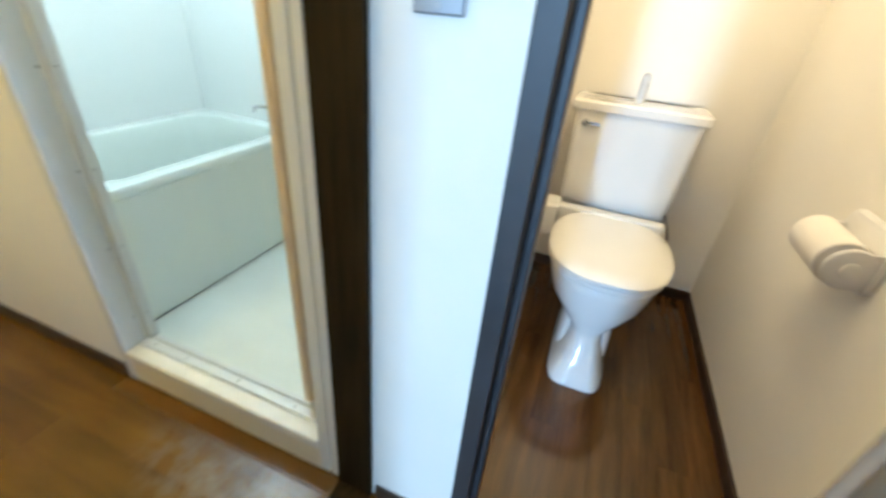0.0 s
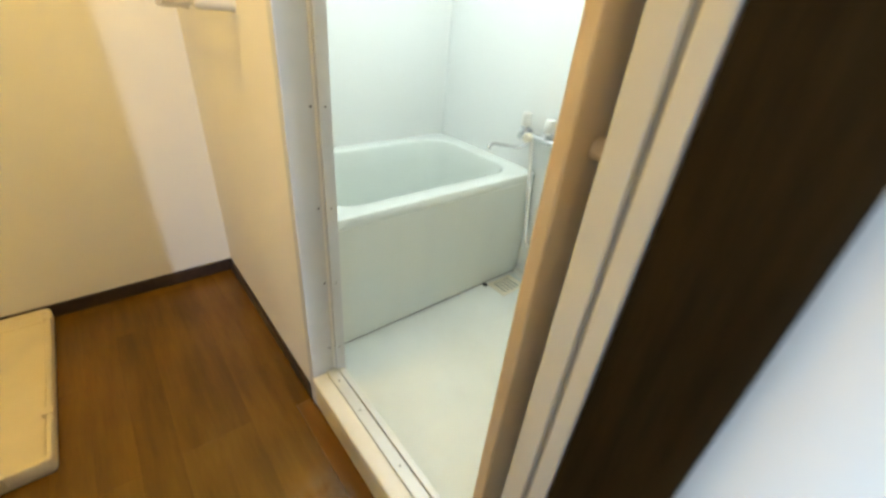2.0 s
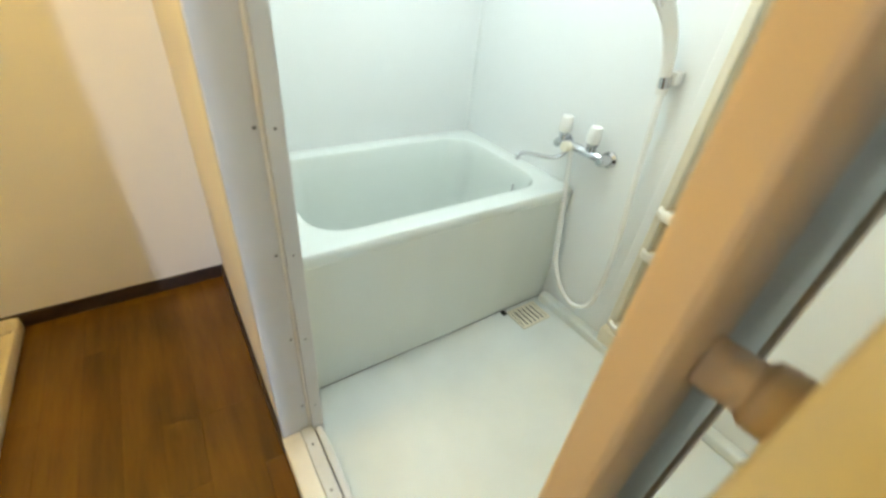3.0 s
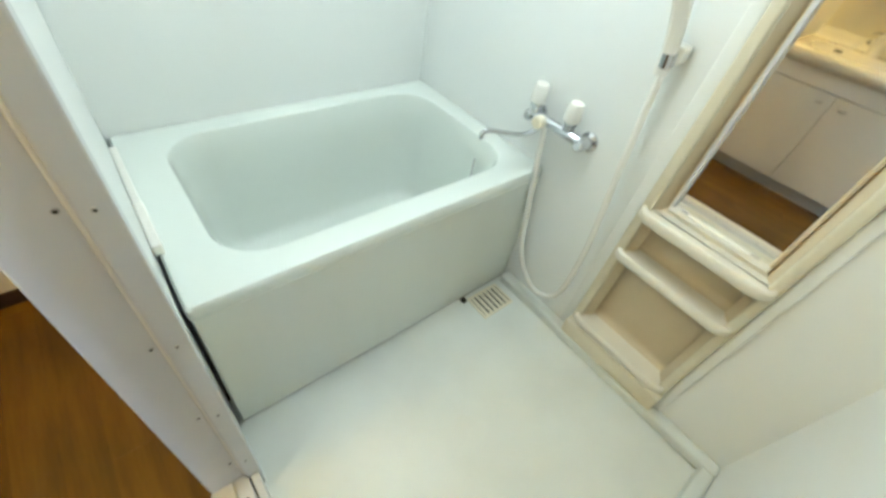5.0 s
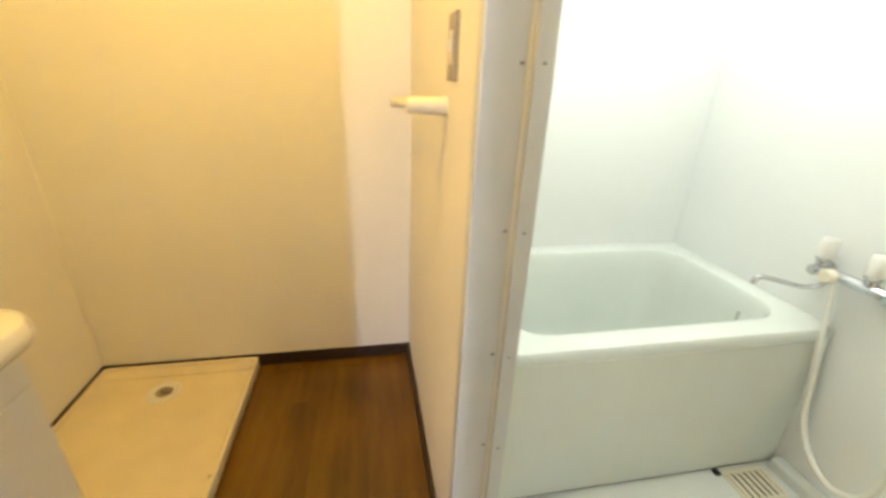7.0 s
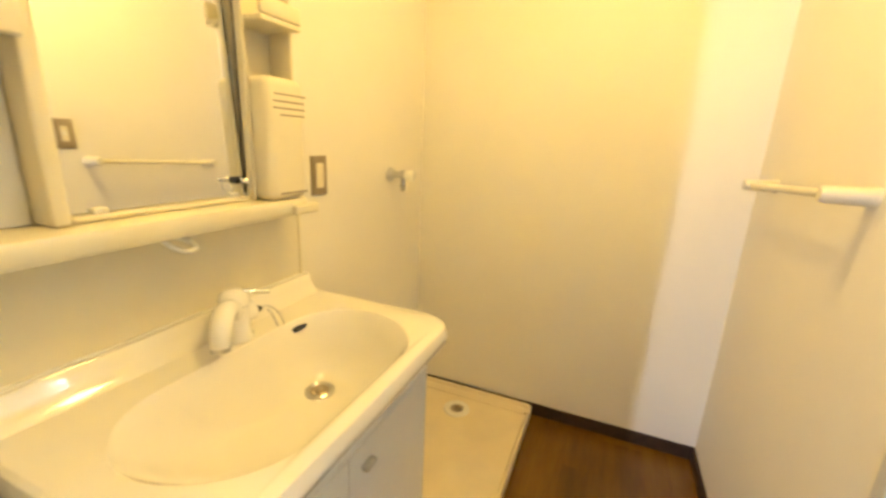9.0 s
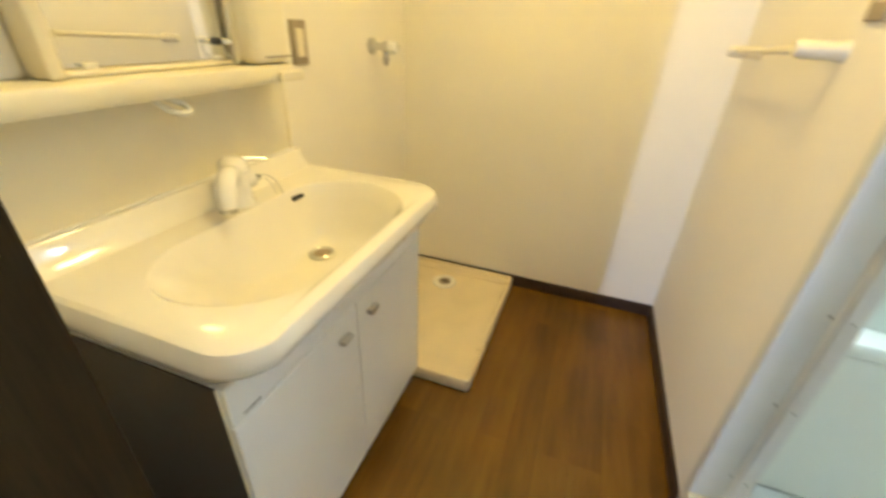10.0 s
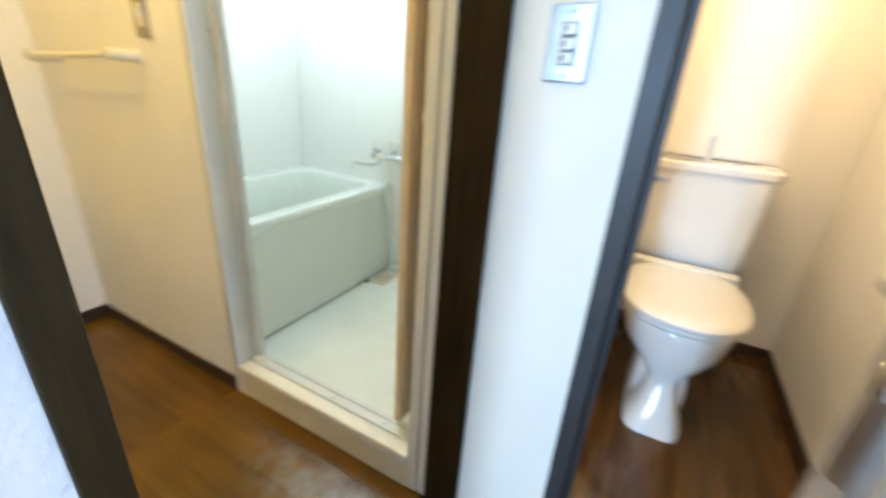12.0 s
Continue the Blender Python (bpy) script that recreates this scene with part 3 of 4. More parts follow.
# ---- mirror column with shelves ----
column = thing("mirror_shelf_unit", (1.19, 0.58, BZ), "beige plastic wall column with a mirror and three rounded shelves", "shelf unit")
cy0, cy1 = 0.392, 0.772
cx = BX1 + 0.026
cs = BX1 + 0.054
part("back_panel", box(cx, BX1 + 0.034, cy0 + 0.032, cy1 - 0.032, 0.692, 2.0, 0.002), BEIGE, column)
part("recess_panel", box(cs, BX1 + 0.060, cy0 + 0.001, cy1 - 0.001, BZ + 0.045, 0.70, 0.002), BEIGE, column)
for ya, yb in ((cy0 + 0.001, cy0 + 0.029), (cy1 - 0.029, cy1 - 0.001)):
    part("recess_side", box(BX1 + 0.0345, cs - 0.0005, ya, yb, BZ + 0.045, 0.70, 0.002), BEIGE, column)
part("recess_top", box(cx + 0.0085, cs - 0.0005, cy0 + 0.0295, cy1 - 0.0295, 0.690, 0.700), BEIGE, column)
for ya, yb, inner in ((cy0, cy0 + 0.030, 1), (cy1 - 0.030, cy1, -1)):
    part("side_rail", box(BX1 - 0.022, BX1 + 0.034, ya, yb, BZ + 0.03, 2.0, 0.008, segs=3), COLUMNMAT, column, smooth=True)
    slope = bmesh.new()
    yi = yb if inner > 0 else ya
    loft([[Vector((BX1 - 0.004, yi, z)), Vector((cx, yi + inner * 0.020, z)), Vector((cx, yi, z))] for z in (BZ + 0.05, 1.99)], bm=slope)
    part("sloped_cheek", slope, BEIGE, column)
part("mirror", box(cx - 0.007, cx - 0.002, 0.452, 0.704, 0.716, 1.70, 0.001), MIRROR, column, "tall narrow mirror")
part("mirror_edge", box(cx - 0.016, cx - 0.0002, 0.704, 0.715, 0.716, 1.70, 0.002), ALU, column, "silver mirror edge strip")
part("mirror_edge", box(cx - 0.012, cx - 0.0002, 0.443, 0.452, 0.716, 1.70, 0.002), BEIGE, column)
part("mirror_channel", box(cx - 0.014, cx - 0.0002, 0.443, 0.715, 0.700, 0.716, 0.002), GLOSSWHITE, column)
for y in (0.475, 0.665):
    part("mirror_clip", box(cx - 0.012, cx - 0.0072, y, y + 0.022, 0.716, 0.722, 0.0008), STEEL, column)
part("base", box(BX1 - 0.046, BX1 + 0.030, cy0 - 0.004, cy1 + 0.004, BZ + 0.046, 0.158, 0.010, segs=3), COLUMNMAT, column, "cream base block", True)
for z, deep, r in ((0.660, 0.058, 0.045), (0.498, 0.046, 0.042), (0.160, 0.046, 0.042)):
    xf = BX1 - deep
    back = cx - 0.001 if z > 0.6 else cs - 0.001
    rr = [rrect(xf + d, back, cy0 + 0.004 + d, cy1 - 0.004 - d, z + dz, r) for d, dz in ((0.012, 0.0), (0.004, 0.003), (0.0, 0.010), (0.0, 0.030), (0.004, 0.036), (0.009, 0.036))]
    lip = [rrect(xf + d, back - 0.006, cy0 + 0.004 + d, cy1 - 0.004 - d, z + dz, r * 0.7) for d, dz in ((0.014, 0.030), (0.020, 0.027))]
    part("shelf", loft(rr + lip), SHELFMAT, column, "rounded cream shelf", True)
    if z < 0.6:
        fil = bmesh.new()
        arc = [(0.024 * (1 - math.cos(a)), 0.024 * (1 - math.sin(a))) for a in (0, 0.4, 0.8, 1.2, 1.57)]
        loft([[Vector((cs - 0.0005 - dx, y, z + 0.026 + dz)) for dx, dz in arc] + [Vector((cs - 0.0005, y, z + 0.026))] for y in (cy0 + 0.0305, cy1 - 0.0305)], bm=fil)
        part("fillet", fil, BEIGE, column, smooth=True)
for ya, yb in ((cy0 - 0.030, cy0 - 0.001), (cy1 + 0.001, cy1 + 0.034)):
    part("outer_trim", box(BX1 - 0.010, BX1 + 0.001, ya, yb, BZ + 0.046, 2.0, 0.004, segs=3), UNIT, column, "white outer edge of the column", True)

# ---- folding bathroom door, pushed open ----
leaf = thing("folding_bathroom_door", (0.2, 0.268, 0.14), "beige framed folding bathroom door pushed open", "door")
part("stile", box(0.080, 0.158, 0.256, 0.281, 0.150, 1.93, 0.004), LEAFMAT, leaf, "beige door stile")
part("panel", box(0.158, 0.375, 0.263, 0.274, 0.21, 1.88), FROST, leaf, "frosted white plastic panel")
part("stile", box(0.375, 0.405, 0.256, 0.281, 0.150, 1.93, 0.004), LEAFMAT, leaf)
for z0, z1 in ((0.150, 0.21), (1.88, 1.93)):
    part("rail", box(0.159, 0.374, 0.257, 0.280, z0, z1, 0.003), LEAFMAT, leaf)
part("handle", turned((0.138, 0.2565, 1.10), (0.1, -1, 0), [(0, 0.015), (0.022, 0.015), (0.026, 0.019), (0.046, 0.019), (0.050, 0.015), (0.050, 0.006), (0.044, 0.005)], 20), LEAFMAT, leaf, "small beige peg handle", True)
part("second_panel", box(0.115, 0.400, 0.196, 0.206, 0.16, 1.92, 0.002), FROST, leaf, "frosted second leaf folded behind")
part("second_stile", box(0.101, 0.130, 0.184, 0.218, 0.150, 1.93, 0.004), CREAM, leaf)

# ---- washing machine pan ----
pan = thing("washing_machine_pan", (-1.0, 1.55, 0), "empty cream plastic washing machine pan on the floor", "drip pan")
px0, px1, py0, py1 = LW + 0.012, -0.685, 1.146, YF - 0.012
prs = [rrect(px0 + d, px1 - d, py0 + d, py1 - d, z, 0.018) for d, z in ((0.004, 0.0), (0.0, 0.012), (0.0, 0.052), (0.003, 0.056), (0.011, 0.056), (0.014, 0.053), (0.019, 0.043), (0.026, 0.041), (0.060, 0.040))]
part("tray", loft(prs), PANMAT, pan, smooth=True)
part("drain_flange", turned((-1.01, 1.765, 0.0395), (0, 0, 1), [(0, 0.062), (0.004, 0.062), (0.008, 0.055), (0.004, 0.040)], 28), SILLMAT, pan, "pale round drain flange", True)
part("drain_elbow", tube([(-1.01, 1.765, 0.040), (-1.01, 1.765, 0.052), (-0.995, 1.761, 0.058), (-0.980, 1.758, 0.056)], 0.011, 12), BRASSY, pan, "dull drain elbow", True)
part("drain_well", turned((-1.01, 1.765, 0.0405), (0, 0, 1), [(0, 0.030), (0.005, 0.030)], 24), BRASSY, pan, smooth=True)
for y in (1.33, 1.86):
    part("clip", box(px1 - 0.024, px1 + 0.004, y, y + 0.03, 0.035, 0.060, 0.003), PANMAT, pan)
part("clip", box(-0.795, -0.782, py0 - 0.005, py0 + 0.014, 0.022, 0.062, 0.003), PANMAT, pan)
part("back_ridge", box(px0 + 0.03, px1 - 0.03, py1 - 0.075, py1 - 0.027, 0.040, 0.046, 0.003), PANMAT, pan)

# ---- vanity ----
vy0, vy1 = 0.380, 1.128
cabinet = thing("vanity_cabinet", (-1.1, 0.72, 0), "white laminate vanity cabinet with two doors under the basin", "cabinet")
part("body", box(LW + 0.002, -0.902, vy0 + 0.004, vy1 - 0.004, 0.075, 0.628, 0.002), LAMINATE, cabinet)
part("side_panel", box(LW + 0.002, -0.902, vy1 - 0.008, vy1 - 0.004, 0.629, 0.715), LAMINATE, cabinet)
# Brown side; its shade is part of the material's colour.
part("side_panel", box(LW + 0.002, -0.900, vy0, vy0 + 0.004, 0.02, 0.715), SIDEPANEL, cabinet, "brown side panel with its shade darkened into the colour")
part("kick_plate", box(LW + 0.002, -0.918, vy0 + 0.004, vy1 - 0.004, 0.0, 0.075, 0.002), KICK, cabinet, "grey kick plate")
part("front_strip", box(-0.901, -0.884, vy0 + 0.003, vy1 - 0.003, 0.632, 0.717, 0.003), LAMINATE, cabinet)
part("top_rail", box(LW + 0.002, -0.902, vy0 + 0.0045, vy0 + 0.09, 0.704, 0.712), LAMINATE, cabinet)
part("top_rail", box(LW + 0.002, -0.902, vy1 - 0.10, vy1 - 0.0085, 0.704, 0.712), LAMINATE, cabinet)
part("slot", box(-0.8845, -0.8835, vy0 + 0.026, vy0 + 0.064, 0.642, 0.645), SIDEPANEL, cabinet, "short dark slot in the front strip")
part("edge_strip", box(-0.9005, -0.8985, vy0 + 0.0005, vy0 + 0.0035, 0.02, 0.715), CREAM, cabinet, "thin pale edge strip")
ym = 0.752
for y0, y1, hy in ((vy0 + 0.003, ym - 0.002, ym - 0.062), (ym + 0.002, vy1 - 0.003, ym + 0.062)):
    d = part("door", box(-0.901, -0.884, y0, y1, 0.080, 0.628, 0.003), LAMINATE, cabinet)
    part("handle", box(-0.8845, -0.866, hy - 0.020, hy + 0.020, 0.566, 0.580, 0.005), STEEL, d, "small grey tab handle")


def bowed(x0, x1, y0, y1, z, r, bow):
    out = []
    for p in rrect(x0, x1, y0, y1, z, r, 10):
        u = (p.y - (y0 + y1) / 2) / ((y1 - y0) / 2)
        k = max(0.0, (p.x - x0) / (x1 - x0))
        out.append(Vector((p.x + bow * (1 - u * u) * k, p.y, z)))
    return out


basin = thing("washbasin", (-1.05, 0.75, 0.70), "cream-white ceramic washbasin with a bowed front and wide bowl", "washbasin")
bx0 = LW + 0.004
DECK = 0.806
outer = ((-0.915, 0.035, 0.716, 0.03, 0.0), (-0.892, 0.006, 0.716, 0.04, 0.02), (-0.872, 0.001, 0.728, 0.055, 0.036), (-0.862, -0.002, 0.738, 0.06, 0.042), (-0.838, -0.008, 0.747, 0.065, 0.052), (-0.828, -0.010, 0.760, 0.065, 0.055), (-0.824, -0.011, 0.781, 0.065, 0.055), (-0.832, -0.007, 0.800, 0.06, 0.054), (-0.846, 0.001, DECK, 0.055, 0.047))
shape = [bowed(bx0, ox, vy0 + iy, vy1 - iy - 0.002, z, r, bow) for ox, iy, z, r, bow in outer]
inner = ((0.135, -0.876, 0.060, 0.802, 0.17, 0.040, 0.0), (0.140, -0.884, 0.068, 0.792, 0.17, 0.038, 0.0), (0.148, -0.903, 0.092, 0.752, 0.16, 0.035, 0.010), (0.160, -0.935, 0.130, 0.700, 0.14, 0.03, 0.025), (0.178, -0.975, 0.180, 0.660, 0.12, 0.02, 0.050), (0.195, -1.005, 0.240, 0.642, 0.08, 0.01, 0.085), (0.215, -1.045, 0.295, 0.636, 0.02, 0.0, 0.115))
for ix0, ix1, iy, z, r, bow, off in inner:
    shape.append(bowed(bx0 + ix0, ix1, vy0 + iy + off, vy1 - iy + off * 0.9, z, min(r, (vy1 - vy0 - 2 * iy) / 2 - 0.001, (ix1 - bx0 - ix0) / 2 - 0.001), bow))
part("bowl", loft(shape, cap_start=False), BASINMAT, basin, smooth=True)
up = loft([rrect(bx0, bx0 + w, vy0 + 0.002, vy1 - 0.004, z, 0.012) for w, z in ((0.066, DECK - 0.004), (0.048, DECK + 0.010), (0.036, DECK + 0.028), (0.030, DECK + 0.046), (0.026, DECK + 0.050))])
part("upstand", up, BASINMAT, basin, smooth=True)
sx, sy, sz = -1.083, 0.905, 0.632
st = part("strainer", turned((sx, sy, sz), (0, 0, 1), [(0, 0.037), (0.009, 0.037), (0.013, 0.031), (0.009, 0.025), (0.006, 0.024)], 28), STEEL, basin, "steel waste strainer", True)
part("hole", turned((sx, sy, sz + 0.006), (0, 0, 1), [(0, 0.0235), (0.0025, 0.0235)], 20), BRASSY, st, "dark waste opening", True)
part("cross", turned((sx, sy, sz + 0.007), (0, 0, 1), [(0, 0.013), (0.005, 0.012), (0.007, 0.005)], 16), BRASSY, st, smooth=True)
part("overflow", box(-1.186, -1.163, 0.918, 0.962, 0.772, 0.785, 0.005), DIM, basin, "dark overflow slot")

tap = thing("basin_mixer_tap", (-1.22, 0.78, DECK), "cream and chrome single-lever basin mixer with a chain", "tap")
tx, ty = -1.222, 0.795
part("base", turned((tx, ty, DECK - 0.002), (0, 0, 1), [(0, 0.036), (0.006, 0.036), (0.012, 0.031), (0.070, 0.029), (0.082, 0.031)], 28), CERAMIC, tap, "glossy mixer body", True)
part("cap", turned((tx, ty, DECK + 0.081), (0, 0, 1), [(0, 0.0325), (0.012, 0.033), (0.026, 0.029), (0.034, 0.018), (0.037, 0.004)], 28), CERAMIC, tap, "domed lever cap", True)
part("seam", turned((tx, ty, DECK + 0.0785), (0, 0, 1), [(0, 0.0322), (0.0035, 0.0334), (0.005, 0.0322)], 28), STEEL, tap, "thin grey seam", True)
part("spout", tube([(tx + 0.004, ty - 0.006, DECK + 0.066), (tx + 0.022, ty - 0.036, DECK + 0.084), (tx + 0.044, ty - 0.066, DECK + 0.082), (tx + 0.056, ty - 0.084, DECK + 0.058), (tx + 0.060, ty - 0.090, DECK + 0.030)], lambda t: 0.025 - 0.005 * t, 18), CERAMIC, tap, smooth=True)
part("outlet_ring", turned((tx + 0.060, ty - 0.090, DECK + 0.032), (0.08, -0.12, -1), [(0, 0.0205), (0.010, 0.0195), (0.011, 0.013)], 20), CHROME, tap, smooth=True)
part("outlet", turned((tx + 0.061, ty - 0.0912, DECK + 0.0212), (0.08, -0.12, -1), [(0, 0.012), (0.0006, 0.012)], 16), DIM, tap, "dark spout outlet")
part("barrel", turned((tx + 0.006, ty + 0.014, DECK + 0.056), (0.10, 1, 0), [(0, 0.020), (0.006, 0.024), (0.026, 0.023), (0.032, 0.015)], 22), CERAMIC, tap, smooth=True)
part("lever", tube([(tx + 0.010, ty + 0.010, DECK + 0.108), (tx + 0.022, ty + 0.032, DECK + 0.106), (tx + 0.046, ty + 0.060, DECK + 0.100)], lambda t: 0.0075 - 0.003 * t, 10), CHROME, tap, "thin chrome lever", True)
part("joint", turned((tx + 0.010, ty + 0.045, DECK + 0.052), (0.15, 1, -0.05), [(0, 0.008), (0.010, 0.009), (0.018, 0.004)], 14), GREYFRAME, tap, "dark chain stud", True)
part("chain", tube([(tx + 0.012, ty + 0.062, DECK + 0.052), (tx + 0.018, ty + 0.078, DECK + 0.052), (tx + 0.030, ty + 0.098, DECK + 0.030), (tx + 0.042, ty + 0.108, DECK - 0.020), (tx + 0.046, ty + 0.105, DECK - 0.052), (tx + 0.044, ty + 0.094, DECK - 0.050), (tx + 0.036, ty + 0.090, DECK - 0.010), (tx + 0.026, ty + 0.084, DECK + 0.026), (tx + 0.020, ty + 0.074, DECK + 0.046)], 0.0020, 8), STEEL, tap, "thin grey chain loop", True)

splash = thing("splashback", (LW, 0.72, 0.87), "cream plastic splashback panel between basin and mirror", "panel")
part("panel", box(LW + 0.001, LW + 0.016, vy0 - 0.002, vy1 - 0.033, 0.858, 1.065, 0.002), CREAM, splash)
part("edge_strip", box(LW + 0.001, LW + 0.020, vy1 - 0.0325, vy1 - 0.024, 0.858, 1.065, 0.002), CREAM, splash)
part("sealant", box(LW + 0.016, LW + 0.024, vy0, vy1 - 0.034, 0.8565, 0.862, 0.001), GLOSSWHITE, splash)

mc = thing("mirror_cabinet", (LW, 0.70, 1.06), "cream plastic mirror cabinet with side shelves and a bottom ledge", "mirror cabinet")
y0, y1 = 0.364, 1.040
MB, MT = 1.108, 1.92
part("back", box(LW + 0.001, LW + 0.012, y0, y1, MB, MT, 0.002), CREAM, mc)
led = [[Vector((p.x, p.y, z)) for p in bowed(LW + 0.001, LW + w, y0, y1, z, 0.035, 0.012)] for w, z in ((0.104, 1.066), (0.116, 1.068), (0.122, 1.076), (0.124, 1.100), (0.120, 1.107), (0.112, 1.108))]
part("ledge", loft(led), CREAM, mc, smooth=True)
part("ledge_plate", box(LW + 0.118, LW + 0.139, 0.962, 1.048, 1.070, 1.094, 0.005, segs=3), CREAM, mc, "small raised end plate", True)
mys, mye = 0.543, 0.894
glass = box(LW + 0.042, LW + 0.047, mys, mye, MB + 0.014, MT - 0.01, 0.0008)
for v in glass.verts:
    v.co.x -= 0.030 * (v.co.z - MB)
part("mirror", glass, MIRROR, mc, "wide mirror panel")
part("mirror_back", box(LW + 0.012, LW + 0.0145, mys, mye, MB + 0.001, MT - 0.005), CREAM, mc)
part("mirror_sill", box(LW + 0.012, LW + 0.062, mys, mye, MB + 0.001, MB + 0.012, 0.004), CREAM, mc)
part("mirror_edge", box(LW + 0.046, LW + 0.050, mye + 0.0005, mye + 0.0035, MB + 0.001, MT - 0.005, 0.001), BLACK, mc, "dark mirror edge strip")
part("mirror_edge", box(LW + 0.048, LW + 0.056, mys - 0.004, mys, MB + 0.001, MT - 0.005, 0.002), STEEL, mc)
for y in (mys + 0.035, mye - 0.045):
    part("mirror_clip", box(LW + 0.047, LW + 0.056, y, y + 0.022, MB + 0.0125, MB + 0.022, 0.001), GLOSSWHITE, mc)
for ya, yb, d in ((y0, y0 + 0.020, 0.108), (mys - 0.030, mys - 0.005, 0.076), (mye + 0.006, mye + 0.012, 0.070), (y1 - 0.010, y1, 0.082)):
    part("upright", box(LW + 0.012, LW + d, ya, yb, MB + 0.001, MT - 0.005, 0.006, segs=3), CREAM, mc, smooth=True)
for z in (1.385, 1.66, 1.89):
    part("shelf", box(LW + 0.012, LW + 0.104, y0 + 0.021, mys - 0.031, z, z + 0.014, 0.003), CREAM, mc)
    part("shelf_front", box(LW + 0.092, LW + 0.108, y0 + 0.021, mys - 0.031, z - 0.010, z + 0.045, 0.006, segs=3), CREAM, mc, smooth=True)
for z in (1.500, 1.70, 1.89):
    part("shelf", box(LW + 0.012, LW + 0.118, mye + 0.013, y1 - 0.011, z, z + 0.012, 0.003), CREAM, mc)
    part("shelf_front", box(LW + 0.108, LW + 0.120, mye + 0.013, y1 - 0.011, z + 0.0125, z + 0.050, 0.005, segs=3), CREAM, mc, smooth=True)
bx = part("side_box", box(LW + 0.013, LW + 0.122, mye + 0.0145, y1 - 0.0115, MB + 0.001, 1.392, 0.022, segs=4), CREAM, mc, "tall cream box with vent slots", True)
for z, d in ((1.336, 0.030), (1.321, 0.030), (1.306, 0.050), (1.124, 0.040)):
    part("slot", box(LW + 0.1205, LW + 0.1232, mye + d, y1 - 0.018, z, z + 0.004), BRASSY, bx)
part("groove", box(LW + 0.040, LW + 0.1226, mye + 0.034, y1 - 0.0112, 1.352, 1.3555), BRASSY, bx)
part("shelf_back", box(LW + 0.0121, LW + 0.018, y0 + 0.021, mys - 0.031, MB + 0.001, 1.384, 0.002), GLOSSWHITE, mc, "pale shelf back")
part("cup_hook", tube([(LW + 0.060, 0.674, 1.067), (LW + 0.070, 0.676, 1.056), (LW + 0.090, 0.686, 1.040), (LW + 0.102, 0.702, 1.034), (LW + 0.102, 0.716, 1.037), (LW + 0.090, 0.719, 1.046), (LW + 0.077, 0.710, 1.054), (LW + 0.066, 0.697, 1.062)], 0.0060, 10), GLOSSWHITE, mc, "white ring hook under the ledge", True)


holder = thing("toothbrush_hook", (LW + 0.05, 0.87, 1.15), "small chrome ring hook stuck on the mirror", "hook")
part("pad", box(LW + 0.045, LW + 0.056, 0.862, 0.886, 1.150, 1.166, 0.003), GREYFRAME, holder, "dark fixing pad")
part("bar", rod((LW + 0.054, 0.874, 1.159), (LW + 0.092, 0.866, 1.158), 0.006, 12, soft=0.002), CHROME, holder, smooth=True)
part("ring", tube([(LW + 0.058, 0.875, 1.154), (LW + 0.062, 0.875, 1.134), (LW + 0.078, 0.873, 1.126), (LW + 0.090, 0.871, 1.136), (LW + 0.090, 0.868, 1.154)], 0.002, 8), STEEL, holder, smooth=True)


# ---- wall fittings of the washroom ----
def plate(name, x, face, y0, y1, z0, z1, mat, label, category):
    """A wall plate on the plane x; face is the way it looks along x."""
    t = thing(name, (x, (y0 + y1) / 2, (z0 + z1) / 2), label, category)
    xs = sorted((x, x + face * 0.008))
    part("plate", box(xs[0], xs[1], y0, y1, z0, z1, 0.003), mat, t)
    return t


outlet = plate("wall_socket", LW, 1, 1.177, 1.247, 1.086, 1.206, BRASSY, "brown metal wall socket plate above the pan", "socket")
part("insert", box(LW + 0.006, LW + 0.011, 1.196, 1.228, 1.108, 1.184, 0.002), CREAM, outlet, "cream socket insert")
sw = plate("light_switch", 0.0, -1, 1.123, 1.193, 1.246, 1.366, BRASSY, "aged metal light switch plate by the bathroom door", "switch")
part("insert", box(-0.010, -0.006, 1.146, 1.170, 1.276, 1.336, 0.002), CREAM, sw)
part("rocker", box(-0.014, -0.009, 1.149, 1.167, 1.298, 1.320, 0.002), GLOSSWHITE, sw)

tri = plate("switch_panel", 0.0, -1, -0.141, -0.069, 1.199, 1.319, PLATE, "silvery plate with light switches on the narrow wall", "switch")
part("bezel", box(-0.0095, -0.0078, -0.122, -0.088, 1.223, 1.295, 0.0006), LAMINATE, tri)
for z in (1.237, 1.259, 1.281):
    part("gap", box(-0.0102, -0.0093, -0.1185, -0.0915, z - 0.0105, z + 0.0105), SIDEPANEL, tri, "dark gap round the rocker")
    r = part("rocker", box(-0.0135, -0.0095, -0.117, -0.093, z - 0.0088, z + 0.0088, 0.002), HOLDER, tri, "small pale rocker")
    part("lens", box(-0.0142, -0.0133, -0.1015, -0.0965, z - 0.005, z + 0.005), SIDEPANEL, r, "tiny dark lamp window")
for z in (1.210, 1.308):
    part("screw", turned((-0.008, -0.105, z), (-1, 0, 0), [(0, 0.0042), (0.0015, 0.0042), (0.002, 0.002)], 10), KICK, tri)

